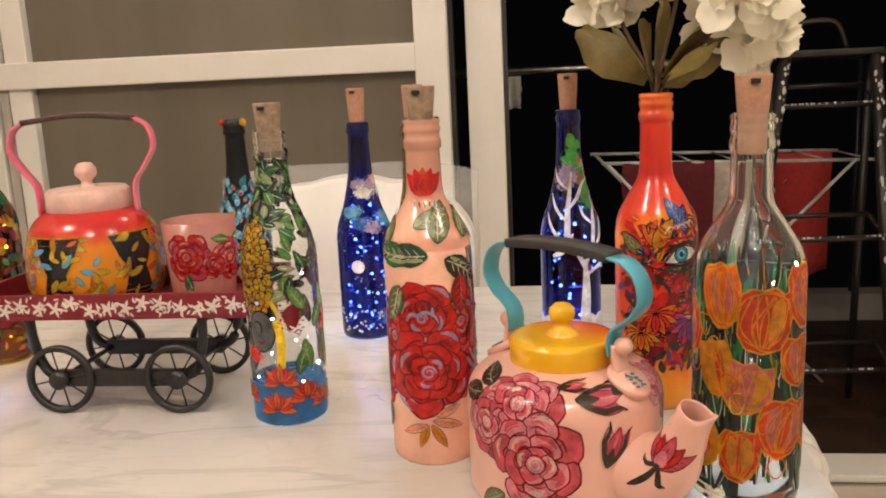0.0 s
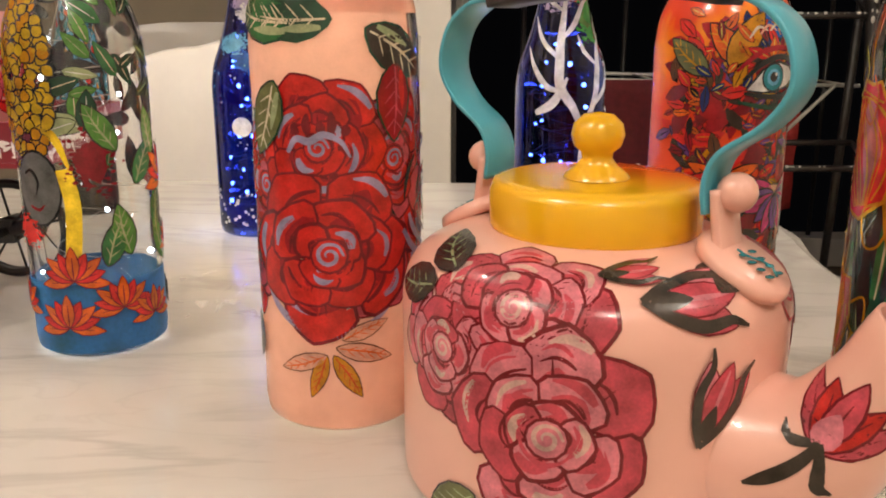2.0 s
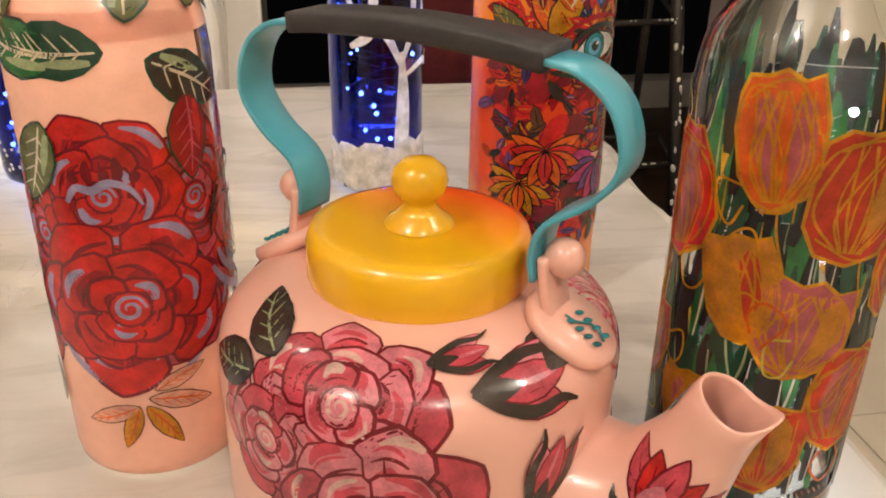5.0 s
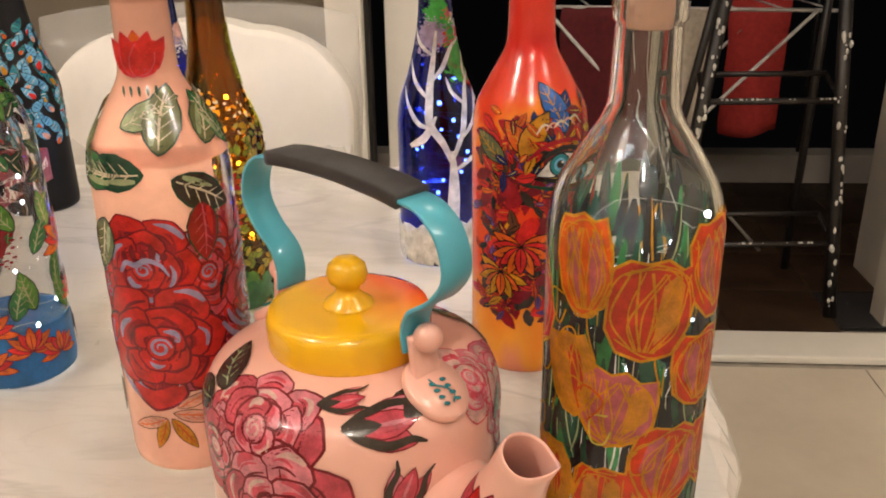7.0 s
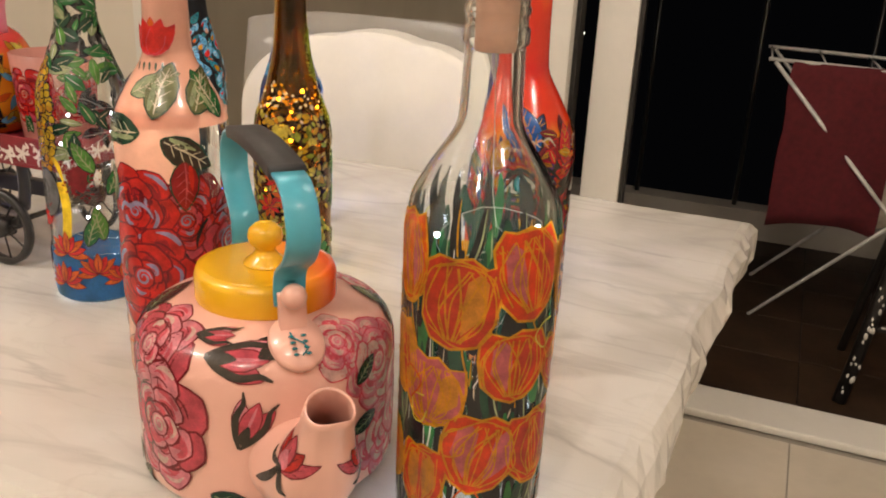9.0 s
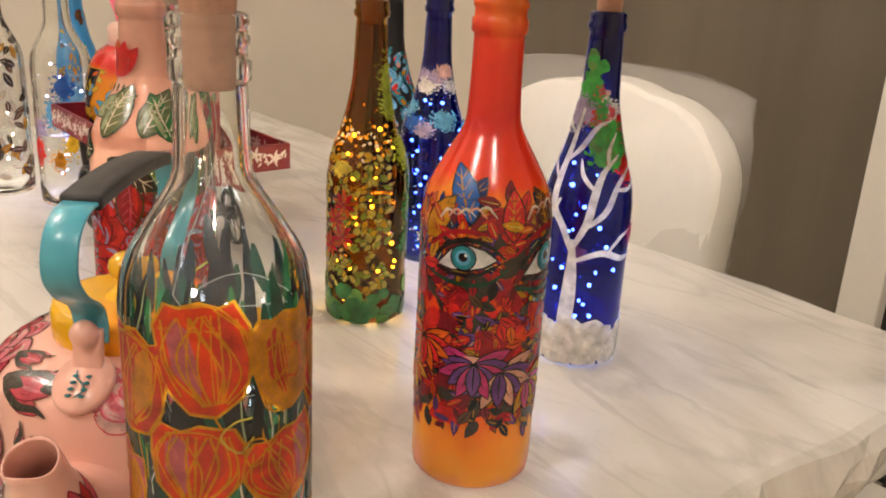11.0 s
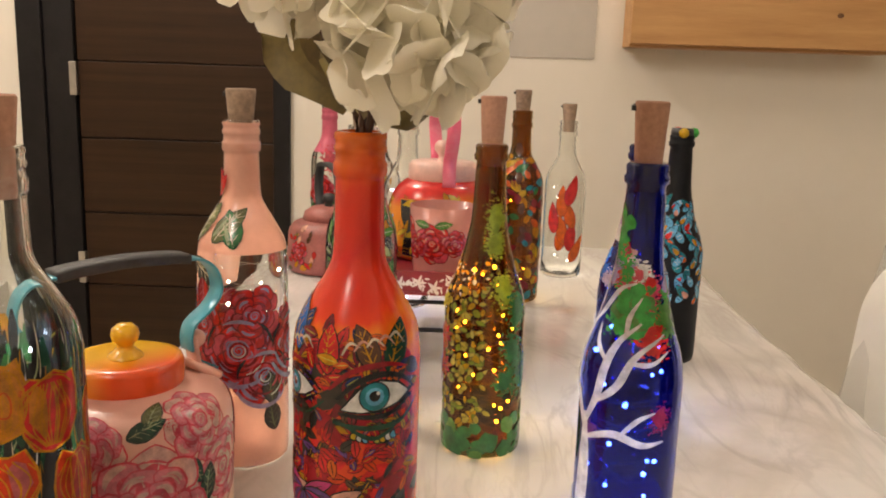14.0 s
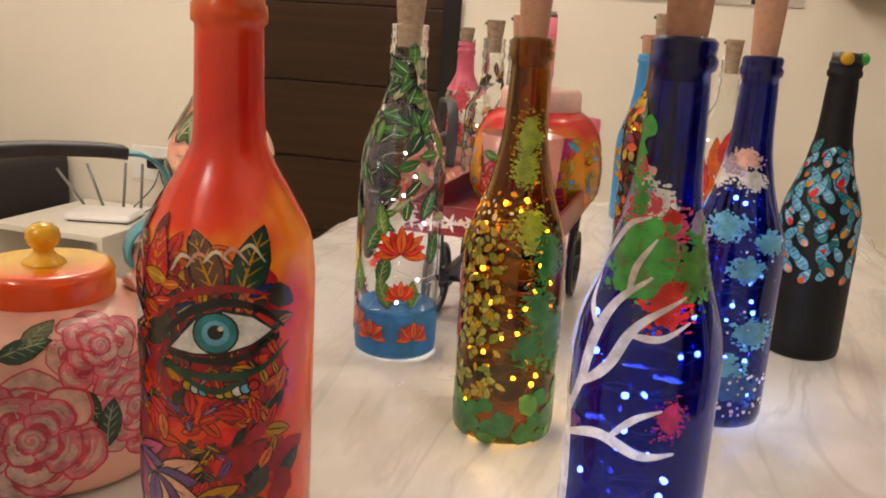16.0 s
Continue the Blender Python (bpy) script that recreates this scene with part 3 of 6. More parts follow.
for wx in (-0.066, 0.066):
    for wy in (-0.062, 0.062):
        wb = lathe([(0.0315, -0.0035), (0.0375, -0.003), (0.0375, 0.003), (0.0315, 0.0035)], 40, closed=True)
        bmesh.ops.transform(wb, matrix=Matrix.Translation((wx, wy, 0.0378)) @ Matrix.Rotation(radians(90), 4, "X"), verts=wb.verts)
        wheel = part("wheel", wb, IRON, cart)
        for k in range(8):
            a = k * math.pi / 4 + 0.2
            part("spoke", tube([(wx, wy, 0.0378), (wx + 0.034 * math.cos(a), wy, 0.0378 + 0.034 * math.sin(a))], 0.0010, 5), IRON, wheel)
        hb = lathe([(0, -0.007), (0.010, -0.007), (0.010, 0.007), (0, 0.007)], 16)
        bmesh.ops.transform(hb, matrix=Matrix.Translation((wx, wy, 0.0378)) @ Matrix.Rotation(radians(90), 4, "X"), verts=hb.verts)
        part("hub", hb, IRON, wheel)
        s = 1 if wx > 0 else -1
        part("leg", tube(spline([(wx - s * 0.004, wy * 0.88, 0.036), (wx + s * 0.018, wy * 0.88, 0.045), (wx + s * 0.028, wy * 0.9, 0.075), (wx + s * 0.03, wy * 0.92, CZ0)], 4), 0.0055, 8), IRON, cart)
for wy in (-0.055, 0.055):
    part("side_bar", box(-0.072, wy - 0.005, 0.028, 0.072, wy + 0.005, 0.046, 0.002), IRON, cart, smooth=False)
for wx in (-0.066, 0.066):
    part("axle", tube([(wx, -0.062, 0.0378), (wx, 0.062, 0.0378)], 0.003, 8), IRON, cart)

RED = mat("bright_red_enamel", (0.68, 0.03, 0.02), 0.28, var=0.1, scale=20, coat=0.4)
HOTPINK = mat("hot_pink_enamel", (0.70, 0.07, 0.17), 0.3, var=0.2, scale=30, rgb2=(0.75, 0.25, 0.30), coat=0.3)
k2 = thing("kettle", at(-0.085, 1.035, TOP + CZ0 + 0.0035, 8), "red and yellow painted kettle with pink handle in the cart", "kettle")
p2k = smooth_profile([(0.055, 0), (0.066, 0.004), (0.073, 0.025), (0.072, 0.055), (0.067, 0.078), (0.058, 0.094), (0.046, 0.103)], 4)
part("body", lathe([(0, 0)] + p2k + [(0, 0.104)], 56), fade("yellow_red_enamel", [(0, (0.65, 0.10, 0.02)), (0.35, (0.75, 0.30, 0.01)), (0.68, (0.75, 0.22, 0.01)), (0.82, (0.66, 0.03, 0.02)), (1, (0.66, 0.03, 0.03))], 0, 0.105, 0.3), k2)
BLUSH = mat("blush_white_enamel", (0.78, 0.50, 0.42), 0.35, var=0.15, scale=40)
lid = part("lid", lathe([(0.043, 0.101), (0.045, 0.103), (0.0445, 0.122), (0.041, 0.126), (0, 0.127)], 48), BLUSH, k2, "blush white lid")
part("knob", lathe([(0.010, 0.1265), (0.006, 0.130), (0.006, 0.134), (0.0115, 0.140), (0.0115, 0.147), (0.007, 0.153), (0, 0.154)], 24), BLUSH, lid)
arm = [(-0.052, 0, 0.098), (-0.053, 0, 0.128), (-0.064, 0, 0.146), (-0.076, 0, 0.168), (-0.072, 0, 0.190), (-0.058, 0, 0.200)]
for sx in (-1, 1):
    part("handle_arm", tube(spline([(-sx * x, y, z) for x, y, z in arm], 5), 0, flat=(0.017, 0.003, (0, 1, 0))), HOTPINK, k2, "hot pink handle arm")
part("grip", tube(spline([(-0.06, 0, 0.1995), (0, 0, 0.205), (0.06, 0, 0.1995)], 6), 0, flat=(0.017, 0.006, (0, 1, 0))), mat("dark_brown_grip", (0.06, 0.025, 0.02), 0.5), k2)
sp = tube(spline([(-0.04, 0.04, 0.03), (-0.055, 0.055, 0.045), (-0.061, 0.061, 0.070), (-0.064, 0.064, 0.092)], 5), [0.018 - 0.009 * k / 15 for k in range(16)], 16)
part("spout", sp, HOTPINK, k2)

cup = thing("glass_tumbler", at(0.036, 1.035, TOP + CZ0 + 0.0035), "frosted pink glass tumbler painted with a rose", "glass")
part("cup_body", lathe([(0, 0), (0.033, 0), (0.0345, 0.003), (0.0405, 0.086), (0.0387, 0.0865), (0.033, 0.006), (0, 0.005)], 48), mat("frosted_pink_glass", (0.74, 0.36, 0.30), 0.25, var=0.08, scale=30, coat=0.4, through_light=0.45), cup)

# ---- brown kettle ----
BRICKP = mat("brick_rose_paint", (0.36, 0.11, 0.09), 0.45, var=0.25, scale=30, bump=0.1)
k3 = thing("kettle", at(-0.455, 0.845, TOP + 0.0005, 20), "small brick-rose painted kettle with a dark handle", "kettle")
p3k = smooth_profile([(0.062, 0), (0.070, 0.004), (0.072, 0.02), (0.071, 0.05), (0.068, 0.075), (0.058, 0.086), (0.045, 0.09)], 4)
part("body", lathe([(0, 0)] + p3k + [(0, 0.091)], 48), BRICKP, k3)
lid = part("lid", lathe([(0.043, 0.089), (0.045, 0.092), (0.042, 0.104), (0.03, 0.112), (0, 0.114)], 40), BRICKP, k3)
part("knob", lathe([(0.008, 0.113), (0.006, 0.118), (0.0105, 0.123), (0.0105, 0.131), (0.006, 0.136), (0, 0.137)], 24), GRIP, lid, "dark knob")
part("handle", tube(spline([(-0.055, 0, 0.09), (-0.075, 0, 0.135), (-0.06, 0, 0.178), (0, 0, 0.186), (0.06, 0, 0.178), (0.075, 0, 0.135), (0.055, 0, 0.09)], 6), 0, flat=(0.016, 0.005, (0, 1, 0))), GRIP, k3, "dark bent handle")

# ---- flowers in the orange bottle ----
PETAL = mat("cream_silk_petal", (0.97, 0.92, 0.77), 0.7, var=0.02, scale=25, through_light=0.2)
LEAFM = mat("olive_brown_silk_leaf", (0.17, 0.12, 0.03), 0.5, var=0.4, scale=40, rgb2=(0.08, 0.06, 0.02), through_light=0.2)
LEAFG = mat("golden_green_leaf", (0.38, 0.32, 0.08), 0.45, var=0.25, scale=25)
STEM = mat("brown_stem", (0.10, 0.045, 0.02), 0.6)


def petal_into(bm, base, out, up, length, width, cup=0.25, rnd=random, index=0):
    out, up = out.normalized(), up.normalized()
    side = out.cross(up).normalized()
    nu, nv = 6, 5
    grid = []
    tw = rnd.uniform(-0.2, 0.2)
    for i in range(nu + 1):
        f = i / nu
        w = width * (0.25 + 1.5 * f if f < 0.5 else 1.0 * math.sqrt(max(0.0, 1 - ((f - 0.5) / 0.53) ** 2.6)))
        row = []
        for j in range(nv):
            g = (j / (nv - 1) - 0.5) * 2
            ruff = math.sin(j * 1.5 + i * 0.7 + tw * 9) * 0.028 * length * f
            h = cup * length * (g * g * 0.5 * f + f * f * 0.6) + ruff
            row.append(bm.verts.new(base + out * (f * length * (1 - 0.16 * g * g * f)) + side * (g * w * 0.5) + up * h + side * tw * f * length * 0.2))
        grid.append(row)
    for i in range(nu):
        for j in range(nv - 1):
            f = bm.faces.new((grid[i][j], grid[i][j + 1], grid[i + 1][j + 1], grid[i + 1][j]))
            f.material_index, f.smooth = index, True


def blossom(parent_m, c, R, seed):
    rnd = random.Random(seed)
    bm = bmesh.new()
    c = Vector(c)
    n = 46
    for k in range(n):
        zf = 1 - 1.8 * (k + 0.5) / n
        a = k * 2.39996 + rnd.uniform(-0.25, 0.25)
        rr = math.sqrt(max(0, 1 - zf * zf))
        d = Vector((rr * math.cos(a), rr * math.sin(a), zf))
        tang = d.cross(Vector((rnd.uniform(-1, 1), rnd.uniform(-1, 1), rnd.uniform(-1, 1)))).normalized()
        base = c + d * R * rnd.uniform(0.38, 0.58)
        o = (d * rnd.uniform(0.25, 0.8) + tang).normalized()
        petal_into(bm, base, o, d, R * rnd.uniform(0.56, 0.80), R * rnd.uniform(0.58, 0.76), rnd.uniform(-0.05, 0.30), rnd)
        petal_into(bm, base, (o * -0.7 + tang.cross(d) * rnd.choice((-1, 1)) + d * 0.5).normalized(), d, R * rnd.uniform(0.50, 0.68), R * rnd.uniform(0.52, 0.68), rnd.uniform(-0.05, 0.28), rnd)
    return bm


bq = thing("flower_bouquet", at(0.525, 0.970, TOP + 0.313), "cream silk hydrangea blooms with olive leaves in the orange bottle", "flowers")
for k, (c, R) in enumerate((((0.092, 0.030, 0.056), 0.052), ((0.074, -0.026, 0.096), 0.050), ((0.042, 0.082, 0.138), 0.056), ((-0.033, 0.066, 0.105), 0.048), ((0.012, 0.012, 0.150), 0.052))):
    part("stem", tube(spline([(0, 0, -0.06), (c[0] * 0.1, c[1] * 0.1, 0.01), (c[0] * 0.7, c[1] * 0.7, c[2] * 0.6), c], 5), 0.0022, 6), STEM, bq)
    part("blossom", blossom(None, c, R, 40 + k), PETAL, bq)
rl = random.Random(3)
LR, LC = Vector((0.56, 0.83, 0)), Vector((0.83, -0.56, 0))
for r, u, n, L, W, m in ((-0.72, 0.66, 0.10, 0.082, 0.040, LEAFM), (-0.36, 0.88, 0.18, 0.085, 0.046, LEAFM), (0.10, 0.80, 0.60, 0.070, 0.042, LEAFM), (0.24, 0.62, 0.74, 0.058, 0.026, LEAFG), (0.50, 0.56, 0.66, 0.070, 0.042, LEAFM), (0.95, 0.22, 0.10, 0.062, 0.026, LEAFM), (-0.55, 0.55, -0.55, 0.085, 0.046, LEAFM), (0.40, 0.66, -0.60, 0.085, 0.046, LEAFG), (-0.15, 0.70, -0.70, 0.085, 0.046, LEAFM)):
    d = (LR * r + LC * n + Vector((0, 0, u))).normalized()
    up = LC * (1 if n > 0 else -1) + Vector((0, 0, 0.25))
    up = (up - d * up.dot(d)).normalized()
    bm = bmesh.new()
    petal_into(bm, d * 0.012 + Vector((0, 0, 0.004)), d, up, L, W, 0.10, rl)
    part("leaf", bm, m, bq)

# ---- chair ----
chair = thing("chair", ROOM @ at(0.005, 1.665, FLOOR), "white leatherette dining chair in a clear plastic cover", "chair")


def rounded_slab(w, z0, z1, thick, r, lean=0.0, n=10):
    bm = bmesh.new()
    pts = [(-w, z0), (-w, z1 - r)]
    pts += [(-w + r - r * math.cos(a), z1 - r + r * math.sin(a) * (0.75)) for a in [k * math.pi / 2 / n for k in range(1, n + 1)]]
    top_z = pts[-1][1]
    pts += [(x, top_z + 0.012 * (1 - (x / (w - r)) ** 2)) for x in [(-w + r) + (2 * (w - r)) * k / 8 for k in range(1, 8)]]
    pts += [(-x, z) for x, z in pts[:n + 2][::-1]]
    rings = []
    for y, s in ((-thick / 2, 0.955), (-thick * 0.42, 0.985), (-thick * 0.2, 1), (thick * 0.2, 1), (thick * 0.42, 0.985), (thick / 2, 0.955)):
        zc = (z0 + z1) / 2
        rings.append([bm.verts.new((x * s, y + 0.05 * (x / w) ** 2 * -0.6 + lean * (z - z0), zc + (z - zc) * s)) for x, z in pts])
    for a, b in zip(rings, rings[1:]):
        for i in range(len(a)):
            j = (i + 1) % len(a)
            bm.faces.new((a[i], a[j], b[j], b[i]))
    bm.faces.new(rings[0][::-1])
    bm.faces.new(rings[-1])
    return bm


part("backrest", rounded_slab(0.235, 0.42, 0.995, 0.07, 0.16, 0.08), CHAIRM, chair)
part("seat", box(-0.23, -0.38, 0.40, 0.23, 0.06, 0.48, 0.03), CHAIRM, chair)
for lx in (-0.19, 0.19):
    for ly in (-0.33, 0.03):
        part("leg", box(lx - 0.02, ly - 0.02, 0, lx + 0.02, ly + 0.02, 0.41, 0.004), DOORWOOD, chair, smooth=False)


# clear cover over the backrest, pulled into two corners
FILM = bpy.data.materials.new("clear_plastic_film")
FILM.use_nodes = True
nt = FILM.node_tree
fr, tp, gl, mx = nt.nodes.new("ShaderNodeFresnel"), nt.nodes.new("ShaderNodeBsdfTransparent"), nt.nodes.new("ShaderNodeBsdfPrincipled"), nt.nodes.new("ShaderNodeMixShader")
gl.inputs["Base Color"].default_value, gl.inputs["Roughness"].default_value = (0.78, 0.76, 0.72, 1), 0.2
mx.inputs[0].default_value = 0.22
nt.links.new(tp.outputs[0], mx.inputs[1])
nt.links.new(gl.outputs[0], mx.inputs[2])
nt.links.new(mx.outputs[0], nt.nodes["Material Output"].inputs[0])
cv = bmesh.new()
n = 26
rows = []
for k in range(9):
    f = k / 8
    zz = 0.45 + 0.520 * f
    ring = []
    for i in range(n):
        a = 2 * math.pi * i / n
        x, y = math.cos(a), math.sin(a)
        sx, sy = abs(x) ** 0.35 * (1 if x > 0 else -1), abs(y) ** 0.5 * (1 if y > 0 else -1)
        crease = noise.noise(Vector((x * 3, y * 3, zz * 9))) * 0.012
        drop = 0.02 * (1 - abs(sx) ** 3) if k == 8 else 0
        ring.append(cv.verts.new((sx * (0.239 + crease * 0.8), sy * (0.062 * (1 - 0.75 * f ** 3)) + crease + 0.08 * (zz - 0.42) - 0.03 * sx * sx, zz + drop)))
    rows.append(ring)
for a, b_ in zip(rows, rows[1:]):
    for i in range(n):
        cv.faces.new((a[i], a[(i + 1) % n], b_[(i + 1) % n], b_[i]))
cv.faces.new(rows[-1])
part("plastic_cover", cv, FILM, chair, "loose clear plastic cover")


# ---- brushwork: dabs and strokes of paint that follow a turned surface ----
PAINTS = {}


def paint(key):
    tones = dict(black=(0.012, 0.011, 0.012), white=(0.80, 0.78, 0.74), red=(0.78, 0.025, 0.02), deep=(0.22, 0.008, 0.015), rose=(0.76, 0.09, 0.13), pink=(0.84, 0.24, 0.30),
                 blush=(0.80, 0.48, 0.42), salmon=(0.76, 0.36, 0.25), orange=(0.76, 0.12, 0.008), gold=(0.76, 0.33, 0.012), yellow=(0.80, 0.50, 0.02), lemon=(0.80, 0.68, 0.10), green=(0.03, 0.17, 0.045),
                 leaf=(0.10, 0.28, 0.05), grass=(0.05, 0.42, 0.06), pine=(0.012, 0.06, 0.03), olive=(0.16, 0.17, 0.06), sage=(0.36, 0.42, 0.22), teal=(0.02, 0.24, 0.28), sky=(0.13, 0.44, 0.66), blue=(0.02, 0.12, 0.45),
                 navy=(0.008, 0.018, 0.13), violet=(0.16, 0.05, 0.22), lilac=(0.40, 0.33, 0.52), brown=(0.13, 0.05, 0.02), umber=(0.05, 0.035, 0.025), cream=(0.78, 0.66, 0.46), grey=(0.12, 0.12, 0.12), magenta=(0.55, 0.03, 0.16), scarlet=(0.75, 0.06, 0.008), crimson=(0.42, 0.012, 0.02), lime=(0.30, 0.38, 0.03),
                 glaze_blush=(0.80, 0.45, 0.34), glaze_red=(0.68, 0.06, 0.02), glaze_rose=(0.66, 0.16, 0.16), glaze_amber=(0.74, 0.30, 0.03))
    if key not in PAINTS:
        PAINTS[key] = mat(key + "_brush_paint", tones[key], 0.27, var=0.05 if key == "glaze_blush" else 0.26, scale=120, bump=0.16, coat=0.45, through_light=0.4 if key.startswith("glaze") else 0.45 if key in ("yellow", "lemon", "gold") else 0.32 if key in ("red", "rose", "crimson", "scarlet") else 0.18)
    return PAINTS[key]


class Skin:
    def __init__(self, profile, turn=0.0):
        self.p, self.turn, self.lift, self.high = profile, turn, 0.0, 0
        self.s = [0.0]
        for (r0, z0), (r1, z1) in zip(profile, profile[1:]):
            self.s.append(self.s[-1] + math.hypot(r1 - r0, z1 - z0))

    def arc(self, z):
        for i in range(len(self.p) - 1):
            z0, z1 = self.p[i][1], self.p[i + 1][1]
            if z0 <= z <= z1 and z1 > z0:
                return self.s[i] + (self.s[i + 1] - self.s[i]) * (z - z0) / (z1 - z0)
        return 0.0 if z < 0 else self.s[-1]

    def place(self, az, arc, s, off):
        arc = min(max(arc, 0.0005), self.s[-1] - 0.0005)
        i = max(0, min(len(self.s) - 2, sum(1 for q in self.s if q <= arc) - 1))
        f = (arc - self.s[i]) / max(1e-9, self.s[i + 1] - self.s[i])
        (r0, z0), (r1, z1) = self.p[i], self.p[i + 1]
        r, z = r0 + (r1 - r0) * f, z0 + (z1 - z0) * f
        d = math.hypot(r1 - r0, z1 - z0) or 1
        a = radians(az - self.turn) + s / max(r, 0.008)
        rr = r + (z1 - z0) / d * off
        return Vector((rr * math.cos(a), rr * math.sin(a), z - (r1 - r0) / d * off))


def finer(pts, step=0.0016):
    out = []
    for a, b in zip(pts, pts[1:] + pts[:1]):
        m = max(1, math.ceil(math.dist(a, b) / step))
        out += [(a[0] + (b[0] - a[0]) * k / m, a[1] + (b[1] - a[1]) * k / m) for k in range(m)]
    return out


class Canvas:
    def __init__(self, skin, seed=1):
        self.skin, self.bm, self.mats = skin, bmesh.new(), []
        self.level, skin.lift, skin.high = 0, skin.lift + skin.high * 1e-5, 0
        self.lift = skin.lift
        self.rnd = random.Random(seed)

    def slot(self, key):
        m = paint(key)
        if m not in self.mats:
            self.mats.append(m)
        return self.mats.index(m)

    def height(self):
        self.level += 1
        self.skin.high = max(self.skin.high, self.level)
        return 0.00025 + self.lift + self.level * 1e-5

    def dab(self, az, z, pts, key, line=None, lw=0.0007, rings=(1.0, 0.5)):
        if line:
            cx = sum(p[0] for p in pts) / len(pts)
            cy = sum(p[1] for p in pts) / len(pts)
            big = []
            for x, y in pts:
                d = math.hypot(x - cx, y - cy) or 1
                big.append((x + (x - cx) / d * lw, y + (y - cy) / d * lw))
            self.dab(az, z, big, line)
        arc, off, idx = self.skin.arc(z), self.height(), self.slot(key)
        pts = finer(pts)
        cx = sum(p[0] for p in pts) / len(pts)
        cy = sum(p[1] for p in pts) / len(pts)
        far = max(math.hypot(x - cx, y - cy) for x, y in pts)
        m = max(1, math.ceil(far / 0.0016))
        rings = [1 - k / m for k in range(m)]
        loops = [[self.bm.verts.new(self.skin.place(az, arc + cy + (y - cy) * k, cx + (x - cx) * k, off)) for x, y in pts] for k in rings]
        mid = self.bm.verts.new(self.skin.place(az, arc + cy, cx, off))
        n = len(pts)
        for a, b in zip(loops, loops[1:]):
            for i in range(n):
                f = self.bm.faces.new((a[i], a[(i + 1) % n], b[(i + 1) % n], b[i]))
                f.material_index = idx
        for i in range(n):
            f = self.bm.faces.new((loops[-1][i], loops[-1][(i + 1) % n], mid))
            f.material_index = idx

    def stroke(self, az, z, pts, width, key, taper=True, steps=4):
        arc, off, idx = self.skin.arc(z), self.height(), self.slot(key)
        long = max(math.dist(a, b) for a, b in zip(pts, pts[1:]))
        line = spline([(x, y, 0) for x, y in pts], max(steps, math.ceil(long / 0.002)))
        wn = max(1, math.ceil(width / 0.002))
        across = [1 - 2 * q / wn for q in range(wn + 1)]
        prev = None
        for i, p in enumerate(line):
            d = line[min(i + 1, len(line) - 1)] - line[max(i - 1, 0)]
            d = d.normalized() if d.length > 1e-9 else Vector((1, 0, 0))
            f = i / (len(line) - 1)
            w = width * 0.5 * ((0.25 + 0.75 * math.sin(math.pi * min(1, 0.12 + f * 0.88))) if taper else 1)
            row = [self.bm.verts.new(self.skin.place(az, arc + p.y + d.x * w * g, p.x - d.y * w * g, off)) for g in across]
            if prev:
                for q in range(len(row) - 1):
                    f = self.bm.faces.new((prev[q], prev[q + 1], row[q + 1], row[q]))
                    f.material_index = idx
            prev = row

    def done(self, name, parent, label="", stuff=False):
        ob = part(name, self.bm, self.mats or [paint("white")], parent, label)
        if stuff:
            ob["kind"] = "stuff"
        self.bm, self.mats, self.level = bmesh.new(), [], 0
        return ob


def petal_pts(L, W, rot, x=0.0, y=0.0, n=14, blunt=0.7):
    c, s = math.cos(radians(rot)), math.sin(radians(rot))
    out = []
    for k in range(n):
        t = 2 * math.pi * k / n
        f = (1 - math.cos(t)) / 2
        w = math.sin(math.pi * f ** blunt) ** 0.8 * (1 if t < math.pi else -1) * W / 2 if 0 < f < 1 else 0
        u = f * L
        out.append((x + u * c - w * s, y + u * s + w * c))
    return out[::-1]


def round_pts(R, x=0.0, y=0.0, n=12, squash=1.0, wob=0.0, rnd=random):
    return [(x + R * (1 + rnd.uniform(-wob, wob)) * math.cos(2 * math.pi * k / n), y + R * squash * (1 + rnd.uniform(-wob, wob)) * math.sin(2 * math.pi * k / n)) for k in range(n)]


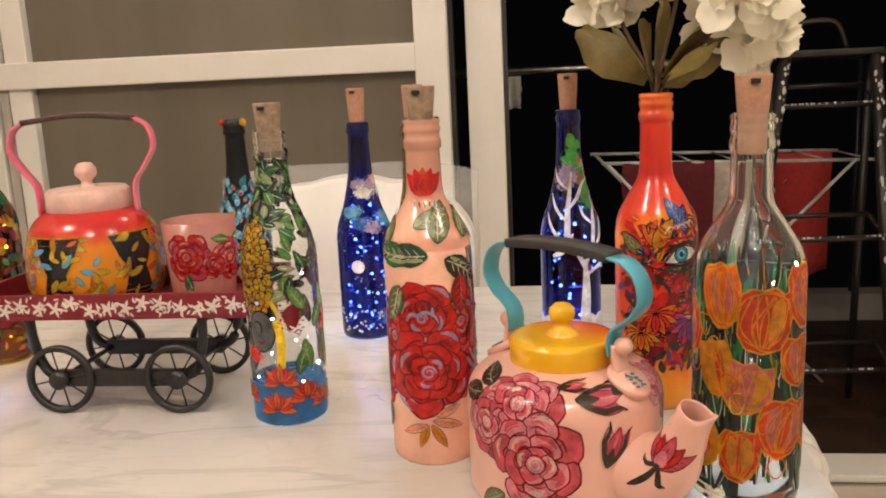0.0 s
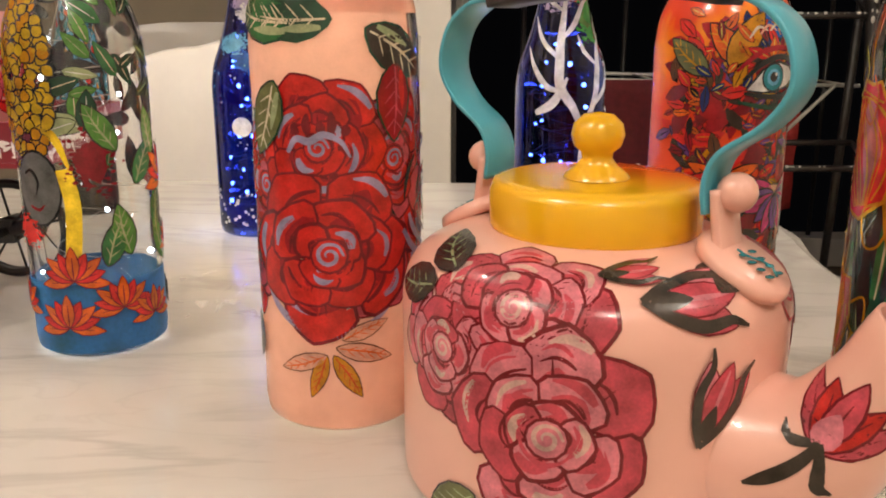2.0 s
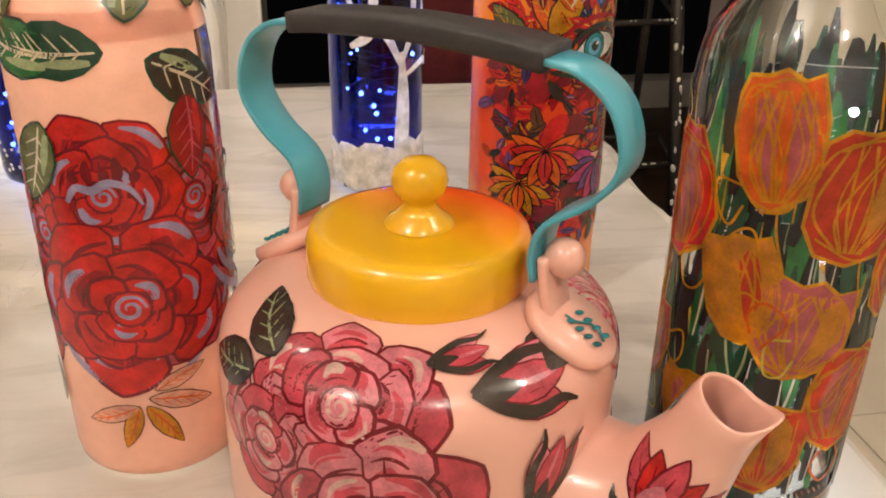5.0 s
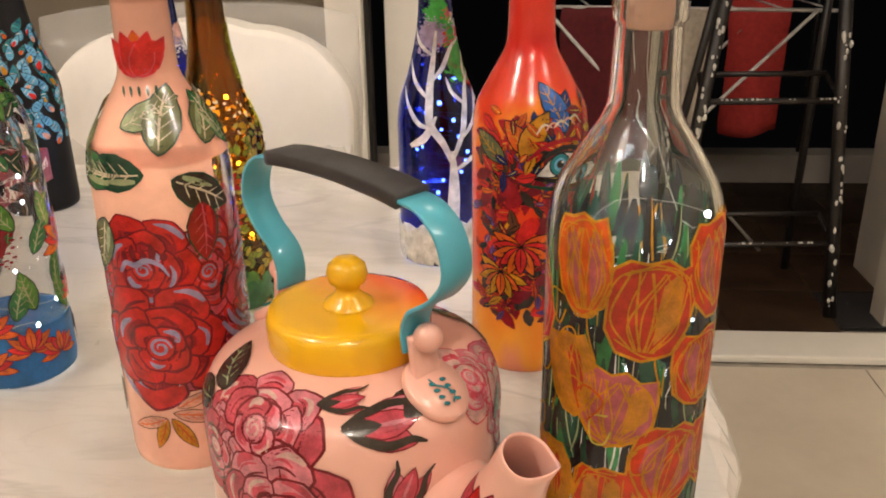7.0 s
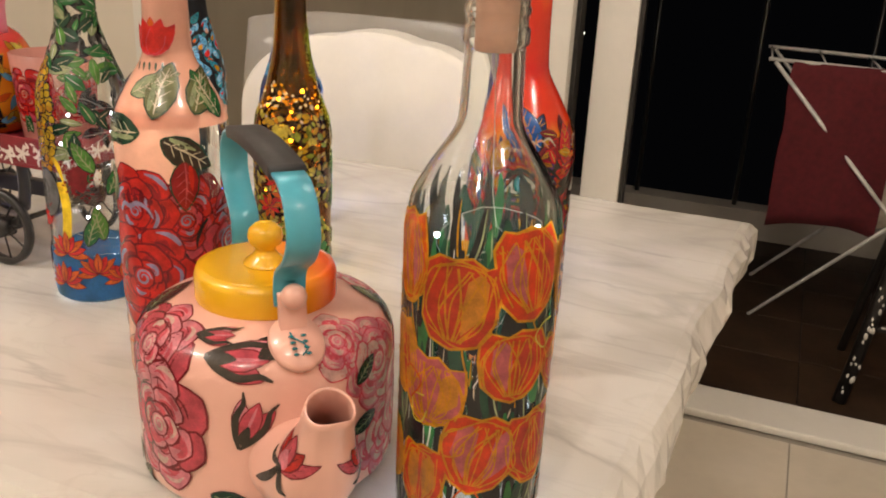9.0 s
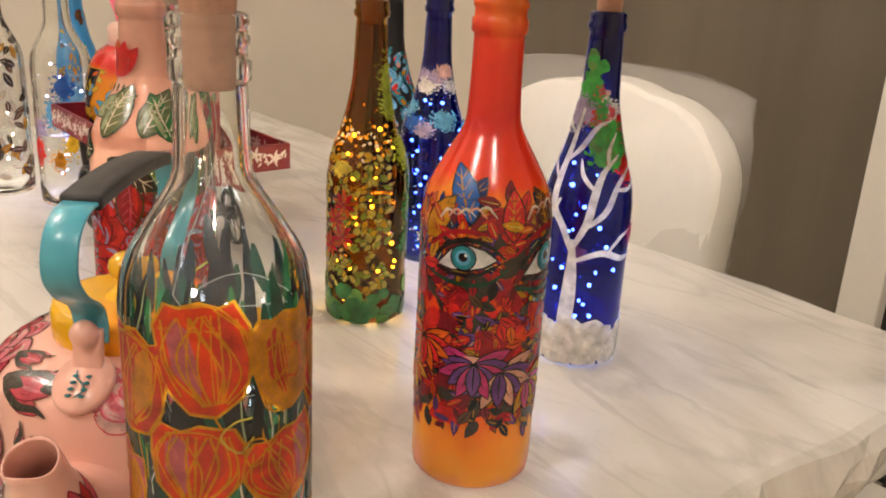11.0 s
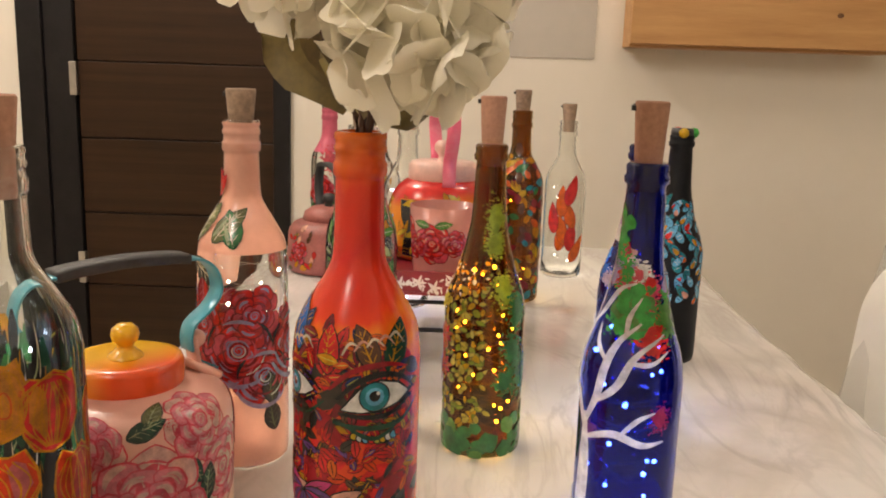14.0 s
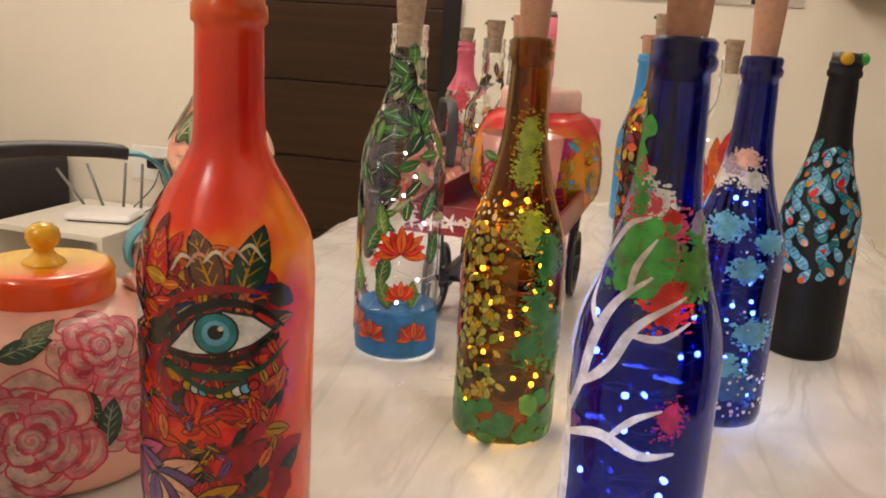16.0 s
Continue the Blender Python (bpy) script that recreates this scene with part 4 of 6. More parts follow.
def rose(c, az, z, R, dark="deep", mid="red", light="rose", hi="lilac", spin=0, shade="crimson"):
    u = c.rnd.uniform
    for ring, (n, rad, L, W) in enumerate(((7, 0.36, 0.68, 0.80), (5, 0.17, 0.56, 0.72), (4, 0.03, 0.40, 0.50))):
        for k in range(n):
            a = spin + ring * 25 + 360 * k / n + u(-13, 13)
            l, w, g = L * R * u(0.86, 1.12), W * R * u(0.85, 1.12), u(0.95, 1.4)
            ca, sa = math.cos(radians(a)), math.sin(radians(a))
            x, y = R * rad * ca, R * rad * sa
            c.dab(az, z, petal_pts(l, w, a, x, y, 16, g), mid if (k + ring) % 3 else light, dark, R * u(0.025, 0.05))
            c.dab(az, z, petal_pts(l * u(0.5, 0.75), w * u(0.4, 0.7), a + u(-12, 12), x, y, 12, 1.0), shade)
            q = radians(a + 90)
            for f, wide, key in ((u(0.80, 0.92), u(0.06, 0.13), hi if k % 2 else light), (u(0.52, 0.7), u(0.03, 0.06), dark), (u(0.62, 0.8), u(0.03, 0.08), light)):
                ex, ey, v = x + l * f * ca, y + l * f * sa, w * u(0.18, 0.34)
                bow, side = 0.10 * R, u(-0.12, 0.12) * w
                pts = [(ex + t * v * math.cos(q) + side * math.cos(q) - abs(t) * bow * ca, ey + t * v * math.sin(q) + side * math.sin(q) - abs(t) * bow * sa) for t in (-1, -0.4, 0.3, 1)]
                c.stroke(az, z, pts, R * wide, key)
                c.level -= 1
            for t in (-1, 1):
                b = a + t * u(6, 16)
                c.stroke(az, z, [(x, y), (x + l * u(0.4, 0.65) * math.cos(radians(b)), y + l * u(0.4, 0.65) * math.sin(radians(b)))], R * u(0.02, 0.045), dark if t > 0 else light)
                c.level -= 1
            c.level += 1
    c.dab(az, z, round_pts(R * 0.19), mid, dark, R * 0.03)
    c.stroke(az, z, [(R * 0.16 * (1 - k / 14) * math.cos(k * 0.9), R * 0.16 * (1 - k / 14) * math.sin(k * 0.9)) for k in range(12)], R * 0.05, hi)
    c.stroke(az, z, [(R * 0.26 * math.cos(spin + k * 0.5), R * 0.26 * math.sin(spin + k * 0.5)) for k in range(7)], R * 0.05, light)


def leaf(c, az, z, L, W, rot, key="green", dark="pine", vein="cream"):
    c.dab(az, z, petal_pts(L, W, rot, blunt=0.85), key, dark, L * 0.03)
    cs, sn = math.cos(radians(rot)), math.sin(radians(rot))
    c.stroke(az, z, [(0.05 * L * cs, 0.05 * L * sn), (0.5 * L * cs - 0.03 * L * sn, 0.5 * L * sn + 0.03 * L * cs), (0.92 * L * cs, 0.92 * L * sn)], L * 0.035, vein)
    for k in range(1, 5):
        f = k / 5.5
        for g in (1, -1):
            c.level -= 1
            c.stroke(az, z, [(f * L * cs, f * L * sn), ((f + 0.16) * L * cs - g * W * 0.30 * sn, (f + 0.16) * L * sn + g * W * 0.30 * cs)], L * 0.02, vein, steps=2)


def bud(c, az, z, L, rot, key="rose", hi="pink", calyx="umber"):
    for d, k2 in ((-22, key), (22, hi), (0, key)):
        c.dab(az, z, petal_pts(L, L * 0.42, rot + d, blunt=0.9), k2, "deep", L * 0.03)
    cs, sn = math.cos(radians(rot)), math.sin(radians(rot))
    c.stroke(az, z, [(0.25 * L * cs, 0.25 * L * sn), (0.6 * L * cs, 0.6 * L * sn), (0.9 * L * cs, 0.9 * L * sn)], L * 0.07, hi)
    for g in (-1, 1):
        pts = [(-0.22, 0.0), (0.10, 0.20 * g), (0.50, 0.33 * g), (0.86, 0.30 * g), (1.12, 0.40 * g)]
        c.stroke(az, z, [(L * (u * cs - v * sn), L * (u * sn + v * cs)) for u, v in pts], L * 0.15, calyx)
    c.dab(az, z, petal_pts(L * 0.52, L * 0.26, rot, -0.12 * L * cs, -0.12 * L * sn), calyx)


def tulip(c, az, z, L, W, rot=90, key="orange", line="gold", lines=9):
    cs, sn = math.cos(radians(rot)), math.sin(radians(rot))
    u_ = c.rnd.uniform

    def to(pts):
        return [(u * L * cs - v * W * sn, u * L * sn + v * W * cs) for u, v in pts]
    cup = [(-0.50, 0.0), (-0.43, 0.26), (-0.22, 0.44), (0.08, 0.50), (0.36, 0.47), (0.50, 0.33), (0.45, 0.14), (0.51, -0.04), (0.45, -0.22), (0.49, -0.40), (0.20, -0.50), (-0.14, -0.47), (-0.38, -0.30)]
    cup = [(u + u_(-0.03, 0.03), v + u_(-0.03, 0.03)) for u, v in cup]
    c.dab(az, z, to(cup)[::-1], key, line, 0.0015)
    for k in range(2):
        g = (-0.22, 0.20)[k] + u_(-0.06, 0.06)
        c.dab(az, z, to([(-0.34, g * 0.5), (-0.05, g - 0.15), (0.30, g - 0.12), (0.40, g), (0.28, g + 0.13), (-0.06, g + 0.14)]), ("glaze_red", "glaze_rose", "glaze_amber")[c.rnd.randrange(3)])
    for k in range(lines):
        g = (k / (lines - 1) - 0.5) * 0.8
        h = u_(-0.25, 0.25)
        c.stroke(az, z, to([(-0.42, g * 0.3), (-0.05 + u_(-0.1, 0.1), g * 0.95 + h * 0.4), (0.40, g * 0.5 + h)]), u_(0.0006, 0.0011), line, taper=False, steps=4)
    for k in range(4):
        a0 = u_(0, 6.28)
        c.stroke(az, z, to([(0.46 * math.cos(a0 + q * 0.5) + u_(-0.05, 0.05), 0.48 * math.sin(a0 + q * 0.5) + u_(-0.05, 0.05)) for q in range(5)]), 0.0009, line, taper=False)


def lotus(c, az, z, R, key="red", line="deep", hi="orange", rot=90, n=9, spread=200):
    order = sorted(range(n), key=lambda k: -abs(k - (n - 1) / 2))
    for k in order:
        a = rot + (k - (n - 1) / 2) * spread / (n - 1)
        c.dab(az, z, petal_pts(R * (1 - 0.12 * (k % 2)), R * 0.34, a, blunt=0.9), key if k % 2 else hi, line, R * 0.045)
        c.stroke(az, z, [(0, 0), (R * 0.7 * math.cos(radians(a)), R * 0.7 * math.sin(radians(a)))], R * 0.04, line, steps=2)


def mosaic(c, az0, az1, z0, z1, n, keys, L=(0.006, 0.013), line="black", seed=1, ratio=0.5, veins=None):
    rnd = random.Random(seed)
    first = c.level
    for k in range(n):
        c.level = first + (k % 17) * 3
        az, z = rnd.uniform(az0, az1), rnd.uniform(z0, z1)
        l = rnd.uniform(*L)
        rot = rnd.uniform(0, 360)
        c.dab(az, z, petal_pts(l, l * ratio * rnd.uniform(0.8, 1.3), rot, n=10, blunt=rnd.uniform(0.7, 1.1)), rnd.choice(keys), line, 0.00045, rings=(1.0,))
        if veins:
            c.stroke(az, z, [(0.1 * l * math.cos(radians(rot)), 0.1 * l * math.sin(radians(rot))), (0.85 * l * math.cos(radians(rot)), 0.85 * l * math.sin(radians(rot)))], 0.0006, rnd.choice(veins), steps=2)


def specks(c, az0, az1, z0, z1, n, keys, r=(0.0006, 0.0014), seed=1, squash=1.0):
    rnd = random.Random(seed)
    first = c.level
    for k in range(n):
        c.level = first + k % 3
        c.dab(rnd.uniform(az0, az1), rnd.uniform(z0, z1), round_pts(rnd.uniform(*r), n=8, squash=squash), rnd.choice(keys), rings=(1.0,))


def blotch(c, az, z, R, key, n=9, seed=1, squash=1.0, edge=None):
    """A sponged patch: thick in the middle, broken into small prints towards its rim."""
    rnd = random.Random(seed)
    c.dab(az, z, round_pts(R * 0.55, n=18, squash=squash, wob=0.2, rnd=rnd), key)
    first = c.level
    for k in range(n * 26):
        c.level = first + k % 7
        a, q = rnd.uniform(0, 2 * math.pi), R * abs(rnd.gauss(0.62, 0.27))
        l = R * rnd.uniform(0.05, 0.17) * (1.2 - 0.5 * min(1.4, q / R))
        c.dab(az, z, [(q * math.cos(a) + x, q * squash * math.sin(a) + y) for x, y in round_pts(l, 0, 0, 6, rnd.uniform(0.4, 1.0), 0.45, rnd)], edge if edge and k % 3 == 0 else key)


def eye(c, az, z, L, flip=1):
    pts = [(-0.62, -0.22), (-0.3, 0.16), (0.05, 0.30), (0.4, 0.22), (0.66, 0.02), (0.4, -0.14), (0.05, -0.24), (-0.3, -0.26)]
    c.dab(az, z, [(x * L * flip, y * L) for x, y in pts[::flip]], "white", "black", 0.0016)
    c.dab(az, z, round_pts(L * 0.26, -0.04 * L * flip, 0.02 * L, 16), "teal", "black", 0.0009)
    c.dab(az, z, round_pts(L * 0.17, -0.04 * L * flip, 0.02 * L, 12), "sky")
    c.dab(az, z, round_pts(L * 0.10, -0.04 * L * flip, 0.03 * L, 12), "black")
    c.dab(az, z, round_pts(L * 0.035, 0.02 * L * flip, 0.08 * L, 8), "white")


def tree(c, az, z, h, key="white", seed=2):
    rnd = random.Random(seed)

    def grow(x, y, a, l, w, depth):
        pts = [(x, y)]
        for k in range(3):
            a += rnd.uniform(-16, 16)
            x, y = x + l / 3 * math.cos(radians(a)), y + l / 3 * math.sin(radians(a))
            pts.append((x, y))
        c.stroke(az, z, pts, w, key, taper=depth < 2)
        if depth:
            for d in (rnd.uniform(22, 48), -rnd.uniform(22, 48)):
                grow(x, y, a + d, l * rnd.uniform(0.6, 0.8), w * 0.62, depth - 1)
            if depth > 1:
                px, py = pts[2]
                grow(px, py, a + rnd.choice((-55, 55)), l * 0.6, w * 0.5, depth - 2)
    grow(0, 0, 92, h, 0.0075, 4)


# ---- paint on the bottles ----
sA = Skin(pA)
c = Canvas(sA, 1)
mosaic(c, -92, 160, 0.125, 0.262, 100, ["green", "leaf", "green", "sage", "pine"], (0.012, 0.024), "black", 11, 0.42, ["cream", "white", "sage"])
mosaic(c, -200, -92, 0.200, 0.262, 40, ["green", "leaf", "sage", "pine"], (0.012, 0.024), "black", 12, 0.42, ["cream", "white"])
c.done("painted_foliage", bA, "green brush-painted leaves with pale veins", True)
c = Canvas(sA, 2)
rn = random.Random(5)
for k in range(330):
    c.level = (k % 9) * 2
    az, z = rn.uniform(-152, -90), rn.uniform(0.100, 0.215)
    if (az + 120) ** 2 / 900 + (z - 0.160) ** 2 / 0.0026 < 1:
        c.dab(az, z, round_pts(0.0031, n=8, wob=0.2, rnd=rn), rn.choice(["gold", "yellow", "yellow"]), "black", 0.0009, rings=(1.0,))
c.stroke(-96, 0.125, [(-0.012, 0.012), (0.002, 0.004), (0.009, -0.014)], 0.005, "yellow")
c.done("painted_stippling", bA, "yellow dotted brushwork", True)
c = Canvas(sA, 3)
c.dab(-112, 0.100, round_pts(0.0135, n=20, squash=1.5), "grey", "black", 0.0015)
c.stroke(-112, 0.100, [(-0.008, 0.008), (-0.003, 0.010), (0.001, 0.004), (-0.001, -0.004)], 0.002, "black")
c.stroke(-112, 0.100, [(-0.006, -0.010), (0, -0.012), (0.004, -0.009)], 0.002, "deep")
c.stroke(-84, 0.085, [(-0.002, 0.026), (0.001, 0.005), (-0.001, -0.020), (-0.004, -0.032)], 0.0085, "yellow", taper=False)
blotch(c, -64, 0.115, 0.014, "deep", 5, 3, 1.4)
blotch(c, -128, 0.075, 0.011, "red", 5, 4)
c.done("painted_figure", bA, "grey oval and yellow band brushwork")
part("painted_base", lathe(coat(pA, 0.003, 0.045), 56), mat("water_blue_paint", (0.025, 0.12, 0.30), 0.35, var=0.4, scale=50, rgb2=(0.01, 0.07, 0.10), through_light=0.3), bA, "blue painted water round the foot")
c = Canvas(sA, 4)
for az, z, R in ((-88, 0.048, 0.019), (-96, 0.020, 0.019), (-50, 0.030, 0.018), (-20, 0.022, 0.016), (18, 0.100, 0.024), (40, 0.022, 0.016), (-150, 0.03, 0.018), (20, 0.06, 0.015)):
    lotus(c, az, z, R)
    c.done("painted_lotus", bA, "red-orange painted lotus flower")
for az, z, L, rot in ((-60, 0.055, 0.03, 70), (-40, 0.06, 0.03, 100), (-8, 0.07, 0.03, 80), (5, 0.05, 0.03, 110), (-30, 0.10, 0.03, 60), (-5, 0.115, 0.028, 100), (45, 0.13, 0.028, 70), (-45, 0.12, 0.03, 120), (35, 0.05, 0.025, 90), (60, 0.09, 0.03, 80)):
    leaf(c, az, z, L, L * 0.42, rot, "leaf" if rot > 85 else "green", "black", "sage")
    c.done("painted_leaf", bA)

sB = Skin(pB)
PINKB = mat("pale_pink_bottle_paint", (0.80, 0.42, 0.31), 0.15, var=0.07, scale=25, coat=0.8, through_light=0.3)
part("painted_neck", lathe(coat(pB, 0.193, 0.302), 56), PINKB, bB, "pale pink painted neck")
part("painted_base", lathe(coat(pB, 0.002, 0.068), 56), PINKB, bB, "pale pink painted foot")
c = Canvas(sB, 5)
c.dab(-95, 0.150, [(-0.044, 0.003), (-0.020, -0.004), (0.010, -0.002), (0.040, 0.004), (0.046, 0.030), (0.044, 0.052), (0.0, 0.054), (-0.044, 0.052), (-0.048, 0.028)], "glaze_blush")
c.done("painted_wash", bB, "thin pink wash on the shoulder")
for az, z, R, q in ((-138, 0.118, 0.030, 1), (-60, 0.085, 0.028, 1), (-45, 0.130, 0.028, 1), (-96, 0.136, 0.030, 0), (5, 0.11, 0.034, 1), (38, 0.085, 0.028, 1), (25, 0.14, 0.026, 1), (-91, 0.088, 0.039, 0), (-175, 0.08, 0.03, 1), (90, 0.11, 0.035, 1)):
    c.lift = sB.lift + (0.0 if q else 0.0006 if z > 0.12 else 0.0012)
    rose(c, az, z, R, "deep", "red", "red" if q == 0 else "rose", "lilac", az)
    c.done("painted_rose", bB, "large red rose with lilac highlights")
sB.lift = 0.0008
c = Canvas(sB, 6)
for az, z, L, rot, key in ((-108, 0.188, 0.038, 172, "green"), (-86, 0.190, 0.036, 178, "pine"), (-72, 0.200, 0.038, 78, "olive"), (-125, 0.164, 0.034, 250, "olive"), (-64, 0.186, 0.036, -32, "umber"), (-44, 0.172, 0.034, 268, "crimson"), (-30, 0.202, 0.036, 60, "olive"), (-105, 0.213, 0.030, 30, "sage"), (-145, 0.198, 0.034, 120, "olive"), (0, 0.198, 0.034, 100, "green")):
    leaf(c, az, z, L, L * 0.52, rot, key, "pine", "cream" if key != "crimson" else "rose")
    cs, sn = math.cos(radians(rot)), math.sin(radians(rot))
    c.stroke(az, z, [(0.1 * L * cs - 0.10 * L * sn, 0.1 * L * sn + 0.10 * L * cs), (0.6 * L * cs - 0.14 * L * sn, 0.6 * L * sn + 0.14 * L * cs)], L * 0.10, "sage" if key != "crimson" else "red", steps=3)
    c.done("painted_leaf", bB)
c.lift = 0.0012


def sweep(az, z, R, a0, a1, w, key, squash=1.0):
    """A curved brush stroke round a point."""
    pts = [(R * math.cos(radians(a0 + (a1 - a0) * k / 6)), R * squash * math.sin(radians(a0 + (a1 - a0) * k / 6))) for k in range(7)]
    c.stroke(az, z, pts, w, key)


for az, z, g in ((-91, 0.088, 1.0), (5, 0.110, 0.86), (38, 0.085, 0.72), (90, 0.110, 0.86)):
    for R, a0, a1, w, key in ((0.0375, 205, 325, 0.0042, "lilac"), (0.030, 195, 250, 0.0032, "lilac"), (0.026, 285, 345, 0.0016, "white"), (0.022, 200, 300, 0.0022, "deep"), (0.030, 60, 120, 0.0034, "lilac"), (0.034, 10, 60, 0.0026, "black"), (0.033, 135, 180, 0.0026, "black"), (0.0105, 20, 300, 0.0018, "lilac"), (0.0065, 150, 420, 0.0014, "white"), (0.016, 300, 400, 0.0022, "rose"), (0.018, 100, 160, 0.0024, "crimson")):
        sweep(az, z, R * g, a0, a1, w, key)
for d, h in ((-2.4, 0.005), (-1.2, 0.009), (0.2, 0.006), (1.3, 0.010), (2.6, 0.004)):
    c.stroke(-95, 0.142, [(d * 0.0038, 0), (d * 0.0044, h * 0.5), (d * 0.0040, h)], 0.0040, "deep")
c.stroke(-95, 0.138, [(-0.014, -0.004), (-0.010, 0.002), (-0.004, 0.001), (0.002, 0.004), (0.009, 0.001), (0.013, -0.006)], 0.0034, "lilac")
c.done("painted_stroke", bB, "lilac, white and black brush strokes", True)
for az, z, L, rot in ((-95, 0.040, 0.024, 200), (-95, 0.040, 0.022, 250), (-90, 0.040, 0.024, 300), (-88, 0.044, 0.026, -15), (-84, 0.048, 0.022, 20)):
    leaf(c, az, z, L, L * 0.32, rot, "gold" if rot > 220 else "salmon", "brown", "orange")
    c.done("painted_leaf", bB, "ochre painted leaf")
for az, z, L, rot in ((48, 0.060, 0.028, 95), (52, 0.034, 0.028, 100), (-165, 0.03, 0.025, 80)):
    leaf(c, az, z, L, L * 0.6, rot, "umber", "black", "olive")
    c.done("painted_leaf", bB, "dark brown painted leaf")
c = Canvas(sB, 7)
for d in (-35, 0, 35, 15, -15):
    c.dab(-88, 0.238, petal_pts(0.024, 0.011, 90 + d), "red" if d % 2 else "orange", "rose", 0.0006)
c.dab(-35, 0.252, petal_pts(0.016, 0.006, 165), "red")
for k in range(5):
    c.stroke(-88, 0.230, [(-0.008 + k * 0.004, 0.003), (-0.007 + k * 0.004, -0.003)], 0.0015, "pine", steps=2)
c.done("painted_bud", bB, "small red flower on the neck")

sC = Skin(pC)
c = Canvas(sC, 8)
rn = random.Random(8)
for k in range(520):
    c.level = (k % 19) * 2
    az, z = rn.uniform(-180, 180), rn.uniform(0.010, 0.168)
    L = rn.uniform(0.022, 0.042)
    d = rn.uniform(-0.008, 0.008)
    c.stroke(az, z, [(0, 0), (d * 0.8, L * 0.5), (d, L)], rn.uniform(0.004, 0.008), rn.choice(["pine", "black", "green", "pine", "black", "black"]))
    if k % 2:
        c.stroke(az, z, [(0.001, 0), (d * 0.8 + 0.001, L * 0.5), (d + 0.001, L)], 0.0010, rn.choice(["cream", "sage", "gold", "white"]))
c.done("painted_grass", bC, "dark green stems and blades", True)
c = Canvas(sC, 9)
for az, z, L, W, key in ((-88, 0.151, 0.052, 0.048, "glaze_red"), (-36, 0.167, 0.052, 0.044, "scarlet"), (-134, 0.168, 0.052, 0.034, "orange"), (-44, 0.117, 0.042, 0.046, "scarlet"), (-106, 0.099, 0.042, 0.044, "glaze_rose"), (-66, 0.066, 0.048, 0.050, "scarlet"), (-140, 0.112, 0.045, 0.032, "glaze_amber"), (-112, 0.045, 0.044, 0.034, "scarlet"), (-20, 0.066, 0.048, 0.044, "scarlet"), (14, 0.160, 0.05, 0.038, "glaze_amber"), (14, 0.110, 0.040, 0.046, "scarlet"), (55, 0.150, 0.05, 0.042, "red"), (35, 0.055, 0.05, 0.045, "glaze_amber"), (80, 0.100, 0.05, 0.045, "scarlet"), (120, 0.130, 0.055, 0.050, "scarlet"), (95, 0.050, 0.05, 0.045, "scarlet"), (170, 0.140, 0.055, 0.050, "red"), (150, 0.070, 0.05, 0.045, "scarlet"), (-155, 0.050, 0.044, 0.034, "glaze_amber")):
    tulip(c, az, z, L * 0.92, W * 0.86, 90 + rn.uniform(-14, 14), key, "gold", 11)
    c.done("painted_tulip", bC, "orange tulip with raised golden outlines")
c = Canvas(sC, 99)
for k in range(26):
    c.level = 30 + k % 9
    az, z = rn.uniform(-180, 180), rn.uniform(0.03, 0.175)
    c.stroke(az, z, [(0.008 * math.cos(q * 1.3 + k) * rn.uniform(0.5, 1.2), 0.010 * math.sin(q * 1.3 + k) * rn.uniform(0.5, 1.2)) for q in range(5)], 0.0010, rn.choice(["gold", "gold", "lemon", "orange"]), taper=False)
c.done("painted_scribble", bC, "raised golden outlines", True)

sD = Skin(pD)
c = Canvas(sD, 10)
mosaic(c, -148, 62, 0.050, 0.180, 190, ["crimson", "red", "umber", "deep", "crimson"], (0.014, 0.024), None, 20, 0.5)
mosaic(c, -150, 60, 0.046, 0.165, 620, ["deep", "orange", "violet", "gold", "red", "red", "umber", "black", "crimson", "scarlet", "brown"], (0.006, 0.014), "black", 21, 0.40, ["gold", "black", "black"])
mosaic(c, -140, 40, 0.150, 0.192, 110, ["red", "orange", "deep", "gold", "navy"], (0.007, 0.016), "black", 22, 0.42, ["lemon", "black"])
for az, z, L, rot, key in ((-70, 0.175, 0.034, 70, "navy"), (-58, 0.180, 0.036, 110, "blue"), (-90, 0.165, 0.03, 130, "orange"), (32, 0.170, 0.034, 70, "pine"), (20, 0.172, 0.03, 110, "brown"), (-102, 0.165, 0.034, 60, "gold"), (-118, 0.16, 0.03, 140, "olive"), (-22, 0.170, 0.03, 90, "red")):
    leaf(c, az, z, L, L * 0.45, rot, key, "black", "gold")
c.done("painted_foliage", bD, "dense red, violet and gold leaf pattern", True)
c = Canvas(sD, 11)
for az, z, R, ka, kb in ((-25, 0.085, 0.026, "violet", "salmon"), (-48, 0.090, 0.024, "violet", "magenta"), (5, 0.075, 0.022, "magenta", "gold"), (-100, 0.10, 0.022, "red", "orange"), (-120, 0.08, 0.02, "orange", "gold")):
    lotus(c, az, z, R, ka, "black", kb, 270, 11, 230)
    c.done("painted_flower", bD)
eye(c, -62, 0.158, 0.028, 1)
c.done("painted_eye", bD, "blue painted eye")
eye(c, 21, 0.156, 0.034, 1)
c.done("painted_eye", bD, "blue painted eye")
